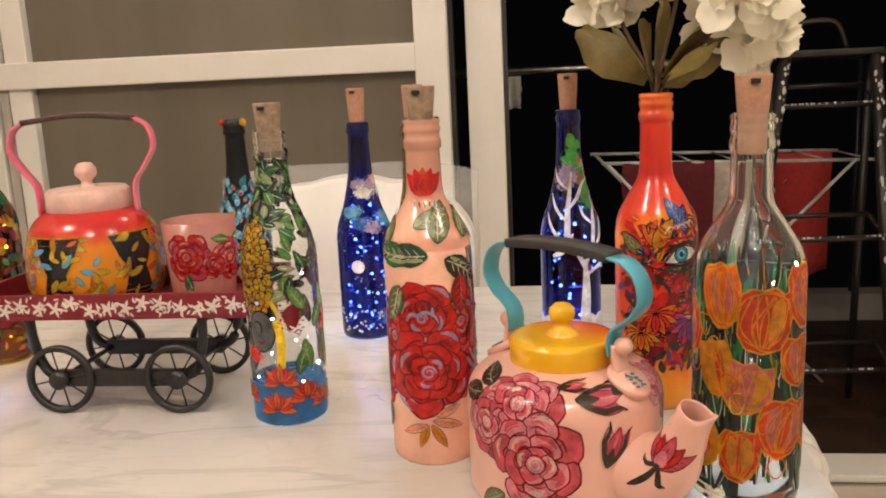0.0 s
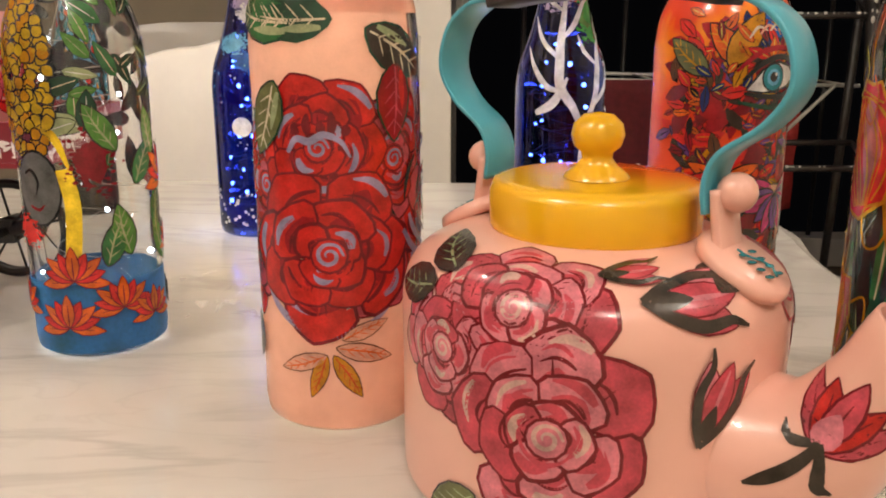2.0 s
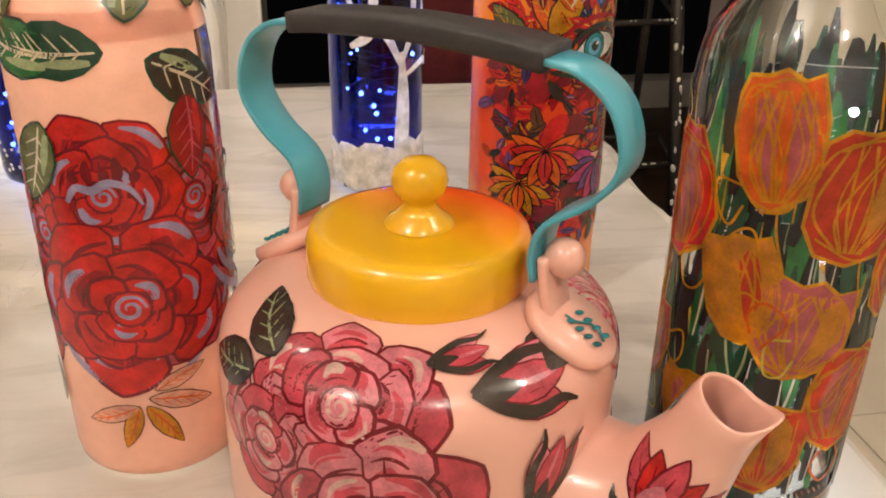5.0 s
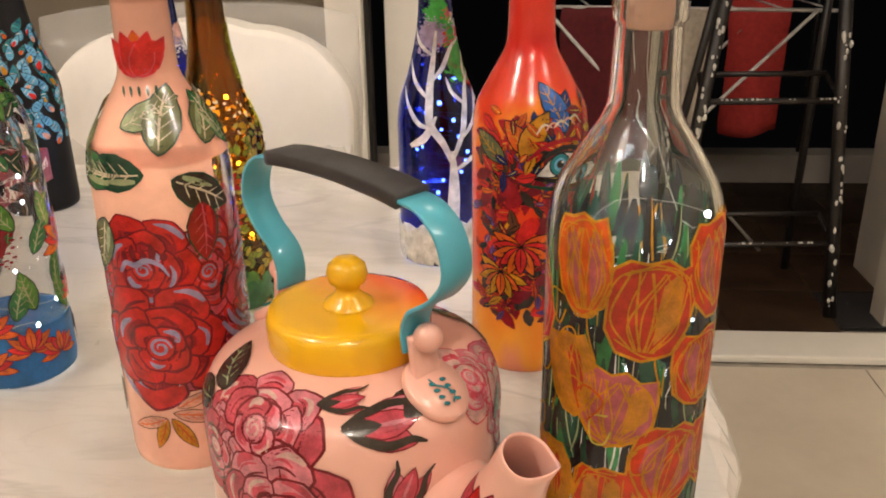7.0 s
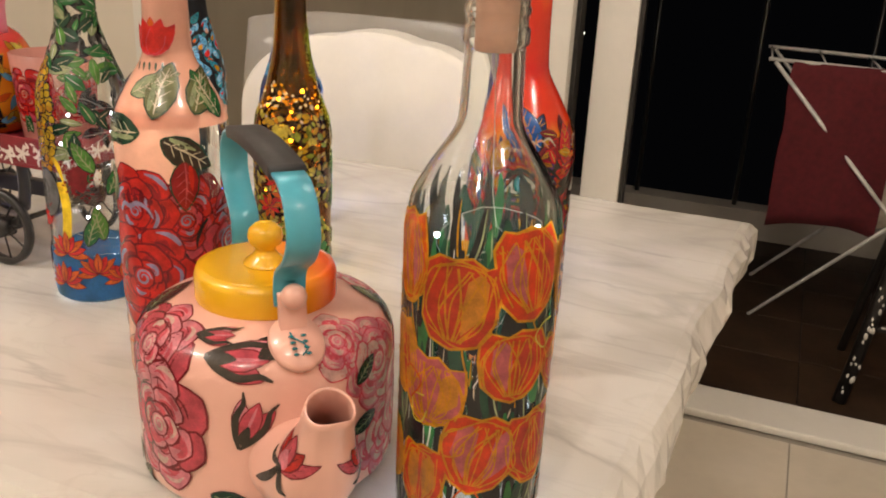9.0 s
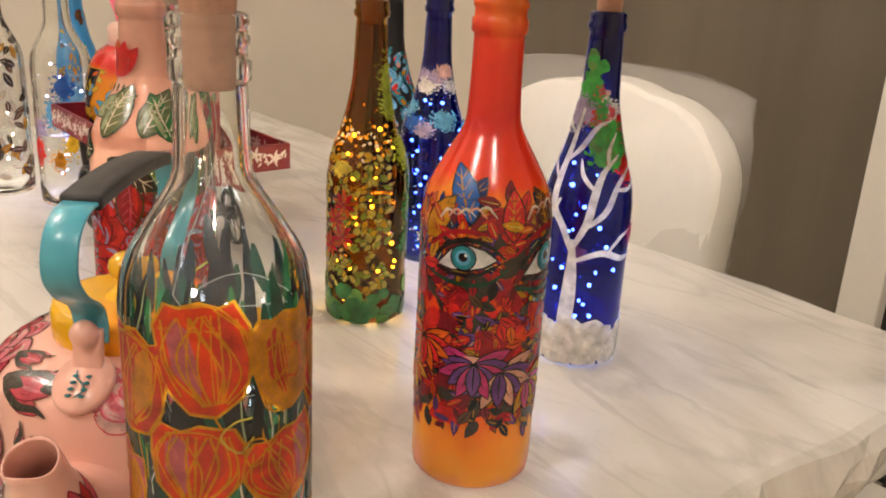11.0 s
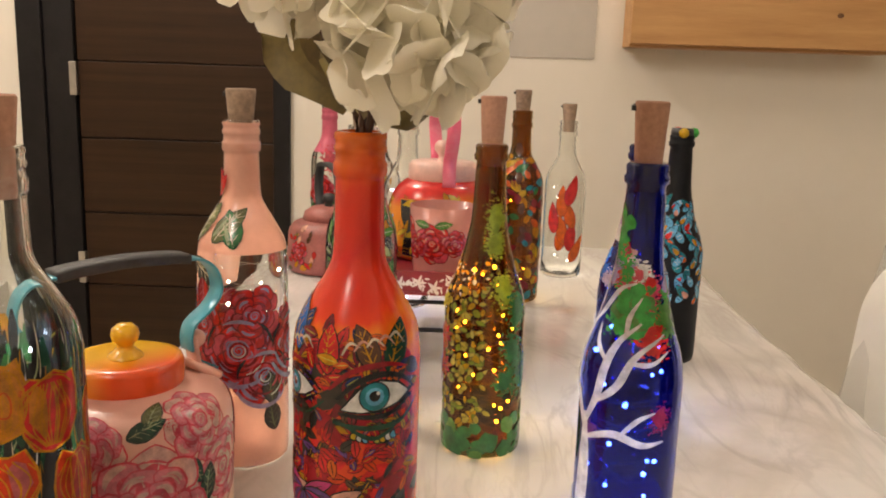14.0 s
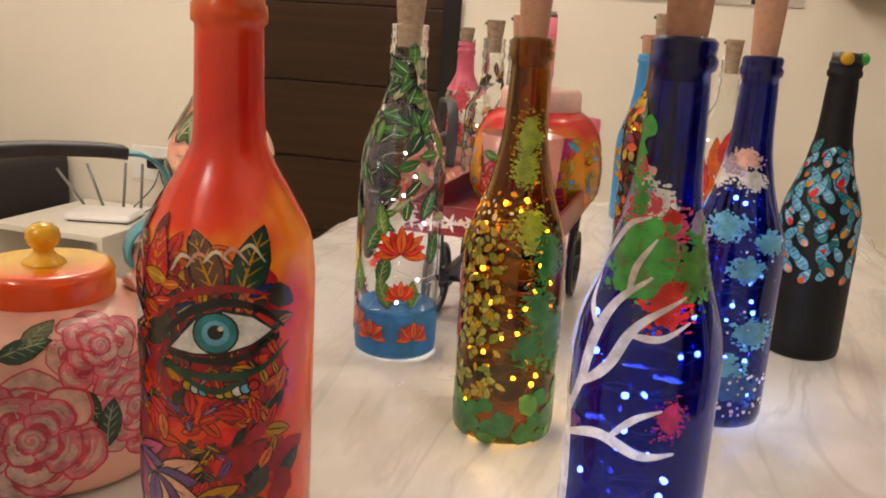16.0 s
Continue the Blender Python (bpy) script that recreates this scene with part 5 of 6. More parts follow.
for az, z, g in ((21, 0.156, 1.2), (-62, 0.158, 1.0)):
    for pts, w, key in (([(-0.020, -0.001), (-0.010, 0.008), (0.002, 0.012), (0.014, 0.009), (0.024, 0.001)], 0.0034, "black"), ([(-0.019, -0.008), (-0.006, -0.010), (0.008, -0.009), (0.022, -0.001)], 0.0028, "black"), ([(-0.024, 0.004), (-0.012, 0.014), (0.004, 0.017), (0.018, 0.014)], 0.0030, "crimson"), ([(-0.022, -0.013), (-0.004, -0.016), (0.014, -0.014), (0.026, -0.005)], 0.0030, "pine")):
        c.stroke(az, z, [(x * g, y * g) for x, y in pts], w * g, key)
    for k in range(5):
        x = (-0.014 + 0.006 * k) * g
        c.stroke(az, z, [(x - 0.004, (0.022 + 0.002 * k) * g), (x + 0.001, (0.028 + 0.001 * k) * g), (x + 0.007, 0.026 * g)], 0.0016, ("cream", "salmon")[k % 2])
c.done("painted_eyelid", bD, "black and red lines round the eyes", True)
for k in range(9):
    c.dab(2 + k * 5, 0.132 - 0.003 * math.sin(k / 8 * math.pi), round_pts(0.0022, n=8), ("yellow", "white", "sky", "red", "lemon")[k % 5], "black", 0.0008, rings=(1.0,))
c.stroke(20, 0.132, [(-0.018, 0.006), (0, -0.002), (0.018, 0.008)], 0.003, "pine")
c.done("painted_beading", bD, "row of coloured painted dots", True)

sE = Skin(pE)
c = Canvas(sE, 12)
for k in range(46):
    c.level = k % 9
    rn = random.Random(700 + k)
    c.dab(rn.uniform(-140, -10), rn.uniform(0.004, 0.036), round_pts(rn.uniform(0.004, 0.009), n=10, wob=0.2, rnd=rn), "white", rings=(1.0,))
blotch(c, -20, 0.184, 0.020, "grass", 8, 1, 0.8)
blotch(c, 10, 0.176, 0.016, "red", 8, 2, 1.4)
blotch(c, 0, 0.204, 0.014, "rose", 8, 3, 1.0)
blotch(c, -24, 0.216, 0.013, "white", 8, 4, 0.8)
blotch(c, -40, 0.212, 0.013, "rose", 8, 5, 0.8)
blotch(c, -60, 0.217, 0.012, "grass", 8, 6, 1.3)
blotch(c, -88, 0.234, 0.011, "grass", 8, 7, 1.3)
blotch(c, -75, 0.212, 0.008, "red", 6, 8)
blotch(c, 45, 0.186, 0.014, "leaf", 8, 9, 1.3)
blotch(c, -110, 0.211, 0.014, "lilac", 8, 10, 1.2)
blotch(c, -85, 0.214, 0.009, "lilac", 8, 13, 1.4)
blotch(c, 20, 0.117, 0.009, "magenta", 6, 11, 1.3)
blotch(c, -60, 0.102, 0.008, "violet", 6, 12)


def puff(az, z, R, keys, n=16):
    """Sponged paint: overlapping soft dabs."""
    for k in range(n):
        c.level = 20 + k
        q = rn.uniform(0, 6.283)
        d = R * rn.random() ** 0.6
        c.dab(az + math.degrees(d * math.cos(q) / 0.033), z + d * math.sin(q), round_pts(R * rn.uniform(0.22, 0.42), n=9, wob=0.2, rnd=rn), rn.choice(keys))


rn = random.Random(77)
puff(-24, 0.192, 0.017, ["grass", "leaf", "grass"], 20)
puff(-74, 0.248, 0.013, ["grass", "leaf"], 16)
puff(-56, 0.226, 0.010, ["red", "rose"], 12)
puff(-34, 0.222, 0.009, ["white", "blush", "lilac"], 12)
puff(-100, 0.222, 0.012, ["white", "lilac", "sage"], 14)
puff(-5, 0.205, 0.011, ["red", "leaf"], 12)
puff(60, 0.200, 0.015, ["grass", "lilac"], 14)
for k in range(60):
    c.level = 60 + k % 30
    c.dab(k * 6 + rn.uniform(-3, 3), 0.008 + 0.030 * (k * 0.618 % 1.0), round_pts(rn.uniform(0.008, 0.013), n=9, squash=0.8, wob=0.15, rnd=rn), "white")
c.level = 95
c.stroke(-112, 0.130, [(-0.010, -0.012), (0.004, -0.003), (0.014, 0.016)], 0.007, "white")
c.done("painted_foliage", bE, "sponged green, red and white foliage", True)
c = Canvas(sE, 13)
for w, pts in ((0.0125, [(-0.004, 0.006), (-0.001, 0.04), (0.001, 0.08), (0, 0.116)]),
               (0.0070, [(0, 0.104), (-0.009, 0.124), (-0.020, 0.142), (-0.018, 0.166), (-0.012, 0.192), (-0.006, 0.222)]),
               (0.0065, [(0, 0.108), (0.010, 0.132), (0.013, 0.152), (0.017, 0.172), (0.027, 0.186)]),
               (0.0055, [(0.008, 0.126), (0.024, 0.141), (0.032, 0.163), (0.046, 0.178)]),
               (0.0055, [(0.002, 0.098), (0.024, 0.106), (0.044, 0.100), (0.060, 0.102)]),
               (0.0045, [(-0.017, 0.138), (-0.030, 0.141), (-0.040, 0.156), (-0.044, 0.172)]),
               (0.0040, [(-0.015, 0.178), (-0.004, 0.190), (0.006, 0.208), (0.016, 0.214)]),
               (0.0040, [(-0.017, 0.160), (-0.029, 0.176), (-0.034, 0.196)]),
               (0.0035, [(-0.010, 0.200), (-0.022, 0.212), (-0.026, 0.226)]),
               (0.0035, [(0.014, 0.156), (0.002, 0.168), (-0.002, 0.182)]),
               (0.0035, [(0.030, 0.158), (0.044, 0.158), (0.054, 0.166)]),
               (0.0035, [(0.028, 0.105), (0.040, 0.118), (0.052, 0.124)]),
               (0.0035, [(0.020, 0.176), (0.018, 0.190), (0.022, 0.204)])):
    c.stroke(-67, 0.0, pts, w, "white")
c.done("painted_tree", bE, "white painted bare tree")

sF = Skin(pF)
c = Canvas(sF, 14)
for k, (az, z, R, key) in enumerate(((-90, 0.205, 0.012, "lilac"), (-70, 0.195, 0.014, "white"), (-40, 0.205, 0.012, "lilac"), (-10, 0.210, 0.012, "blush"), (10, 0.195, 0.012, "white"), (-20, 0.16, 0.016, "sky"), (10, 0.13, 0.014, "sky"), (30, 0.08, 0.018, "sky"), (-5, 0.05, 0.020, "sky"), (20, 0.035, 0.02, "blue"), (-110, 0.17, 0.014, "sky"), (-85, 0.155, 0.014, "blue"), (-60, 0.15, 0.012, "lilac"), (-35, 0.03, 0.018, "blue"), (40, 0.15, 0.014, "sky"))):
    blotch(c, az, z, R, key, 8, 50 + k, 0.7)
c.done("painted_cloud", bF, "sponged white and pale blue clouds", True)
c = Canvas(sF, 15)
c.dab(-97, 0.100, round_pts(0.0085, n=20), "white")
specks(c, -170, 70, 0.012, 0.046, 110, ["white"], (0.0009, 0.0017), 3)
specks(c, -170, 70, 0.06, 0.20, 60, ["white", "sky"], (0.0005, 0.0011), 4)
c.done("painted_starlight", bF, "white painted moon and stars", True)

sG = Skin(pG)
c = Canvas(sG, 16)
mosaic(c, -150, -2, 0.030, 0.158, 330, ["yellow", "lemon", "lemon", "lime"], (0.005, 0.010), "umber", 31, 0.55)
mosaic(c, -150, 0, 0.155, 0.185, 60, ["gold", "cream"], (0.003, 0.006), None, 32, 0.6)
c.done("painted_speckle", bG, "small yellow painted flakes", True)
c = Canvas(sG, 17)
for k, (az, z, R, key, sq) in enumerate(((18, 0.222, 0.011, "lime", 1.9), (14, 0.200, 0.011, "lime", 1.5), (26, 0.160, 0.013, "lime", 1.5), (40, 0.105, 0.014, "green", 1.5), (28, 0.075, 0.012, "green", 1.2), (48, 0.14, 0.014, "green", 1.5), (60, 0.08, 0.018, "green", 1.4))):
    blotch(c, az, z, R, key, 8, 80 + k, sq)
rn = random.Random(17)
for k in range(70):
    c.level = k % 9
    c.dab(rn.uniform(-180, 180), rn.uniform(0.003, 0.022) if k < 50 else rn.uniform(0.022, 0.04), round_pts(rn.uniform(0.005, 0.010), n=10, wob=0.2, rnd=rn), rn.choice(["green", "leaf", "green"]), rings=(1.0,))
for az, z in ((-85, 0.10), (-72, 0.085), (-95, 0.075), (-70, 0.115)):
    lotus(c, az, z, 0.013, "red", "black", "orange", 90, 9, 320)
blotch(c, -78, 0.145, 0.009, "lemon", 6, 97, 0.9)
c.done("painted_greenery", bG, "green sponged patches and foot", True)

sH = Skin(pH)
c = Canvas(sH, 18)
rn = random.Random(44)
for k in range(116):
    c.level = (k % 13) * 6
    az, z = -180 + 250 * ((k * 0.618034) % 1), 0.076 + 0.125 * k / 116
    L = rn.uniform(0.016, 0.023) * (1 if z < 0.17 else 0.75)
    rot = rn.choice((60, 90, 120, 45, 135))
    c.dab(az, z, petal_pts(L, L * 0.5, rot), rn.choice(["sky", "sky", "teal"]), "black", 0.0009, rings=(1.0,))
    for g in (0.3, 0.5, 0.7):
        cs, sn = math.cos(radians(rot)), math.sin(radians(rot))
        c.stroke(az, z, [(g * L * cs - 0.18 * L * sn, g * L * sn + 0.18 * L * cs), (g * L * cs + 0.18 * L * sn, g * L * sn - 0.18 * L * cs)], 0.0008, rn.choice(["white", "navy", "black"]), steps=1)
    if k % 2:
        c.dab(az, z, petal_pts(L * 0.5, L * 0.32, rot), rn.choice(["orange", "gold", "salmon", "red"]), rings=(1.0,))
c.done("painted_foliage", bH, "blue and orange leaf-shaped brushwork", True)
part("stopper", lathe([(0, 0.280), (0.0132, 0.280), (0.0140, 0.286), (0.0132, 0.292), (0, 0.293)], 24), BLACKP, bH)
for a, key in ((-10, "yellow"), (80, "grass"), (190, "red")):
    part("bead", ball(0.0062, (0.0135 * math.cos(radians(a)), 0.0135 * math.sin(radians(a)), 0.287), 14), paint(key), bH, "painted clay bead")

# the far cluster
s1 = Skin(p1)
part("painted_neck", lathe(coat(p1, 0.19, 0.275), 40), mat("candy_pink_paint", (0.72, 0.14, 0.22), 0.3, var=0.15, scale=40, through_light=0.2), b1)
c = Canvas(s1, 19)
rose(c, -30, 0.12, 0.03, "deep", "red", "rose", "pink")
rose(c, 15, 0.09, 0.026, "deep", "red", "rose", "pink")
blotch(c, 5, 0.175, 0.02, "rose", 6, 5, 1.6)
mosaic(c, -100, 80, 0.03, 0.10, 60, ["green", "leaf", "white", "red"], (0.012, 0.022), "black", 51)
c.done("painted_decoration", b1, "", True)
c = Canvas(Skin(p3), 20)
mosaic(c, -120, 90, 0.02, 0.24, 130, ["gold", "umber", "cream", "brown"], (0.012, 0.022), "black", 52, 0.4, ["cream"])
c.done("painted_decoration", b3, "", True)
c = Canvas(Skin(p4), 21)
for az, z, R, key in ((-20, 0.15, 0.016, "blue"), (-40, 0.12, 0.016, "sky"), (-10, 0.08, 0.014, "yellow"), (-35, 0.06, 0.012, "gold"), (10, 0.11, 0.014, "sky"), (-80, 0.07, 0.014, "red"), (-70, 0.10, 0.012, "lilac")):
    blotch(c, az, z, R, key, 5, int(z * 1000), 1.5)
c.done("painted_decoration", b4, "", True)
c = Canvas(Skin(p5), 22)
mosaic(c, -90, 90, 0.06, 0.22, 40, ["gold", "yellow", "brown"], (0.010, 0.02), "navy", 53)
c.done("painted_decoration", b5, "", True)
c = Canvas(Skin(p6), 23)
mosaic(c, -150, 90, 0.015, 0.23, 190, ["gold", "orange", "teal", "green", "deep", "yellow", "brown"], (0.012, 0.024), "black", 54, 0.6)
c.done("painted_mosaic", b6, "stained-glass style patches", True)
c = Canvas(Skin(p7), 24)
for az, z, rot in ((-20, 0.05, 80), (-5, 0.06, 100), (10, 0.05, 85), (-35, 0.08, 95), (20, 0.09, 110), (-15, 0.11, 90), (0, 0.13, 75), (15, 0.03, 60)):
    c.dab(az, z, petal_pts(0.055, 0.02, rot), "red" if rot % 2 else "orange", "deep", 0.001)
c.done("painted_decoration", b7, "", True)

# ---- paint on the kettles, tumbler and cart ----
sK = Skin(pK, -45)
c = Canvas(sK, 25)
for az, z, R in ((-121, 0.094, 0.033), (-110, 0.050, 0.037), (-142, 0.074, 0.028), (-5, 0.082, 0.030), (30, 0.042, 0.040), (60, 0.094, 0.028), (0, 0.030, 0.028), (-25, 0.100, 0.022), (75, 0.05, 0.034), (130, 0.06, 0.04)):
    c.lift = 0.0006 if R > 0.035 else 0.0
    if az < -60:
        rose(c, az, z, R, "deep", "pink", "rose", "blush", az * 3, "rose")
    else:
        rose(c, az, z, R, "rose", "pink", "blush", "blush", az * 3, "rose")
    c.done("painted_rose", kettle, "pink painted rose with dark red outlines")
c = Canvas(sK, 26)
for az, z, L, rot in ((-82, 0.098, 0.030, 0), (-70, 0.052, 0.026, 68), (-60, 0.10, 0.02, 30), (-95, 0.104, 0.018, 10)):
    bud(c, az, z, L, rot)
    c.done("painted_bud", kettle, "red painted rosebud")
for az, z, L, rot, key in ((-146, 0.100, 0.034, 150, "umber"), (-150, 0.094, 0.030, 190, "umber"), (-70, 0.10, 0.03, 20, "umber"), (-122, 0.012, 0.03, 240, "olive"), (-84, 0.014, 0.03, -20, "pine"), (-130, 0.02, 0.028, 210, "olive"), (18, 0.092, 0.028, 20, "pine"), (28, 0.096, 0.026, 60, "olive"), (48, 0.070, 0.026, -60, "pine"), (60, 0.03, 0.03, 80, "pine"), (50, 0.02, 0.026, 120, "olive"), (-8, 0.050, 0.022, 200, "pine"), (-20, 0.075, 0.02, 40, "pine")):
    leaf(c, az, z, L, L * 0.5, rot, key, "black", "sage")
    c.done("painted_leaf", kettle, "dark green painted leaf")
for sx in (1, -1):
    bm = bmesh.new()
    q = Matrix.Translation((sx * 0.0668, 0, 0.1072)) @ Matrix.Rotation(radians(sx * 30), 4, "Y")
    tube([q @ Vector((sx * (0.012 - 0.004 * k), 0.004 * math.sin(k * 1.3), 0.0012)) for k in range(5)], 0.0005, 5, bm)
    for k in range(4):
        for g in (1, -1):
            own = ball(0.0017, q @ Vector((sx * (0.011 - 0.004 * k), g * 0.0035, 0.0010)), 8, None, 0.35)
            join(bm, own)
    part("painted_sprig", bm, paint("teal"), kettle, "small teal sprig")

s2 = Skin(p2k, 8)
c = Canvas(s2, 28)
mosaic(c, -160, 110, 0.008, 0.080, 190, ["yellow", "gold", "orange", "yellow", "lemon", "sky"], (0.010, 0.020), "umber", 61, 0.38)
for az, k1 in ((-98, "black"), (20, "magenta"), (-30, "black")):
    c.dab(az, 0.040, [(-0.026, 0.040), (-0.020, 0.018), (-0.011, 0.002), (-0.020, -0.032), (0.020, -0.032), (0.011, 0.002), (0.020, 0.018), (0.026, 0.040)][::-1], k1, "gold", 0.002)
c.done("painted_scrollwork", k2, "yellow scrolls round black patches", True)
c = Canvas(Skin([(0.0345, 0.003), (0.0375, 0.045), (0.0405, 0.086)]), 29)
rose(c, -95, 0.050, 0.027, "deep", "red", "rose", "salmon")
leaf(c, -92, 0.030, 0.018, 0.008, 250)
leaf(c, -100, 0.030, 0.018, 0.008, 290)
rose(c, -20, 0.045, 0.024, "deep", "red", "rose", "salmon")
leaf(c, -15, 0.066, 0.02, 0.009, 10, "leaf")
leaf(c, -25, 0.066, 0.02, 0.009, 170, "leaf")
rose(c, 20, 0.045, 0.016, "deep", "red", "rose", "salmon")
rose(c, -50, 0.04, 0.014, "deep", "red", "rose", "salmon")
c.done("painted_rose", cup)
c = Canvas(Skin(p3k, 20), 30)
mosaic(c, -130, 90, 0.01, 0.075, 70, ["gold", "red", "brown", "salmon", "olive"], (0.010, 0.02), "black", 62)
rose(c, -40, 0.04, 0.02, "black", "red", "rose", "pink")
c.done("painted_pattern", k3)

rn = random.Random(9)
for face, (n0, span) in {"front": (64, CX), "end": (28, CY), "back": (30, CX)}.items():
    bm = bmesh.new()
    for k in range(n0):
        u, v = -span * 0.96 + 2 * span * 0.96 * (k + rn.uniform(0.2, 0.8)) / n0, CZ0 + 0.0135 + rn.uniform(-0.005, 0.005)
        m = 5 if k % 4 == 0 else 3
        for j in range(m):
            a = rn.uniform(0, 6.28) if m == 3 else j * 2 * math.pi / 5
            L = 0.0095 if m == 5 else 0.0065
            ox, oz = (0, 0) if m == 5 else (rn.uniform(-0.004, 0.004), rn.uniform(-0.005, 0.005))
            pts = [(u + ox + x, v + oz + y) for x, y in petal_pts(L, L * 0.36, math.degrees(a), n=8)]
            pts = [(x, min(max(y, CZ0 + 0.001), CZ1 - 0.001)) for x, y in pts]
            d = 0.0003 + (k * 5 + j) * 1e-6
            co = [{"front": (x, -CY - d, y), "end": (CX + d, x, y), "back": (x, CY - 0.004 - d, y)}[face] for x, y in pts]
            if face == "back":
                co = [(x, y_, max(z_, CZ0 + 0.006)) for x, y_, z_ in co]
            bm.faces.new([bm.verts.new(q) for q in co])
    part("painted_border", bm, WPAINT, tray, "white painted flower border")["kind"] = "stuff"

c = Canvas(Skin(pS), 33)
for az, z in ((-90, 0.056), (75, 0.056)):
    lotus(c, az, z, 0.027, "red", "deep", "rose", 90, 5, 90)
    c.dab(az, z, petal_pts(0.014, 0.010, 95), "pink")
    for d, u, w in ((-0.014, 0.002, 0.004), (0.001, -0.024, 0.005), (0.015, -0.004, 0.004)):
        c.stroke(az, z, [(0, 0.002), (d * 0.6, u * 0.5 - 0.006), (d, u - 0.004)], w, "umber")
    bend(c.done("painted_flower", sp1, "red painted flower on the spout"))
leaf(c, 180, 0.084, 0.012, 0.006, 90, "teal", "teal", "sky")
bend(c.done("painted_leaf", sp1))

# ---- along the west wall ----
def wall_thing(name, label, category):
    return thing(name, ROOM, label, category)


panel = wall_thing("wall_panel", "flat pale grey rectangular panel on the cream wall", "panel")
part("sheet", box(WX, 0.93, 1.155, WX + 0.004, 1.42, 1.84), GREYPAN, panel, smooth=False)
cab = wall_thing("wall_cabinet", "pine wood wall cabinet with dark knots", "cabinet")
CD = WX + 0.13
part("body", box(WX, 1.50, 1.190, CD - 0.02, 2.22, 1.95, 0.003), PINE, cab, smooth=False)
for y0, y1 in ((1.50, 2.22),):
    d = part("door", box(CD - 0.0195, y0, 1.198, CD, y1, 1.95, 0.003), PINE, cab, smooth=False)
    rk = random.Random(int(y0 * 100))
    for k in range(4):
        b = bmesh.new()
        ky, kz, kr = rk.uniform(y0 + 0.04, y1 - 0.04), 1.20 + 0.16 * k + rk.uniform(0, 0.1), rk.uniform(0.006, 0.012)
        b.faces.new([b.verts.new((CD + 0.0006, ky + kr * math.cos(q * 0.524) * 1.3, kz + kr * math.sin(q * 0.524))) for q in range(12)])
        part("knot", b, KNOT, d)
shelf = wall_thing("cube_shelf", "low open white cube shelf against the wall", "shelf")
sx0, sx1, sy0, sy1, sz = WX + 0.01, -1.18, -0.74, -0.36, 0.424
LAM = mat("white_laminate", (0.74, 0.69, 0.60), 0.45, var=0.03, scale=6)
part("top", box(sx0, sy0, sz - 0.018, sx1, sy1, sz, 0.002), LAM, shelf, smooth=False)
part("base", box(sx0, sy0, FLOOR, sx1, sy1, FLOOR + 0.018, 0.002), LAM, shelf, smooth=False)
part("side", box(sx0, sy1 - 0.018, FLOOR + 0.018, sx1, sy1, sz - 0.018, 0.002), LAM, shelf, smooth=False)
part("side", box(sx0, sy0, FLOOR + 0.018, sx1, sy0 + 0.018, sz - 0.018, 0.002), LAM, shelf, smooth=False)
part("back", box(sx0, sy0 + 0.018, FLOOR + 0.018, sx0 + 0.006, sy1 - 0.018, sz - 0.018), LAM, shelf, smooth=False)
router = thing("router", ROOM @ at(-1.38, -0.50, sz, 15), "flat white wireless router with thin dark aerials", "router")
WP = mat("white_plastic", (0.78, 0.77, 0.74), 0.3, var=0.02)
part("body", box(-0.07, -0.10, 0.004, 0.07, 0.10, 0.028, 0.012), WP, router)
part("foot", box(-0.06, -0.09, 0, 0.06, 0.09, 0.005), BLACKP, router, smooth=False)
for k, (ay, tilt) in enumerate(((-0.085, -38), (-0.03, -20), (0.03, 4), (0.085, 3))):
    part("aerial", tube([(-0.066, ay, 0.016), (-0.07, ay + 0.15 * math.sin(radians(tilt)), 0.016 + 0.15 * math.cos(radians(tilt)))], 0.0045, 8), mat("grey_plastic", (0.20, 0.19, 0.18), 0.4), router)
sock = wall_thing("wall_socket", "white double wall socket plate with a black plug", "socket")
part("plate", box(WX, -0.56, 0.515, WX + 0.01, -0.385, 0.625, 0.003), WP, sock, smooth=False)
for sy in (-0.53, -0.46):
    part("outlet", box(WX + 0.01, sy, 0.55, WX + 0.0125, sy + 0.045, 0.60, 0.001), WHITE, sock, smooth=False)
plug = part("plug", box(WX + 0.0125, -0.475, 0.560, WX + 0.055, -0.425, 0.592, 0.006), BLACKP, sock, "black power adapter")
part("cable", tube(spline([(WX + 0.05, -0.432, 0.575), (WX + 0.07, -0.410, 0.54), (WX + 0.06, -0.402, 0.48), (WX + 0.12, -0.43, 0.436), (WX + 0.16, -0.46, 0.434)], 6), 0.0022, 6), BLACKP, sock)
part("cable", tube(spline([(WX + 0.03, -0.44, 0.562), (WX + 0.05, -0.455, 0.50), (WX + 0.09, -0.50, 0.436)], 6), 0.002, 6), BLACKP, sock)
sofa = wall_thing("sofa", "dark brown upholstered sofa arm beside the shelf", "sofa")
part("arm", box(WX + 0.02, -0.98, FLOOR + 0.04, -0.92, -0.79, 0.58, 0.03), mat("dark_brown_cloth", (0.018, 0.014, 0.012), 0.8, var=0.2, scale=80), sofa)
part("seat", box(WX + 0.02, -1.75, FLOOR + 0.04, -0.92, -0.985, 0.38, 0.03), mat("dark_brown_weave", (0.02, 0.016, 0.014), 0.8, var=0.2, scale=80), sofa)
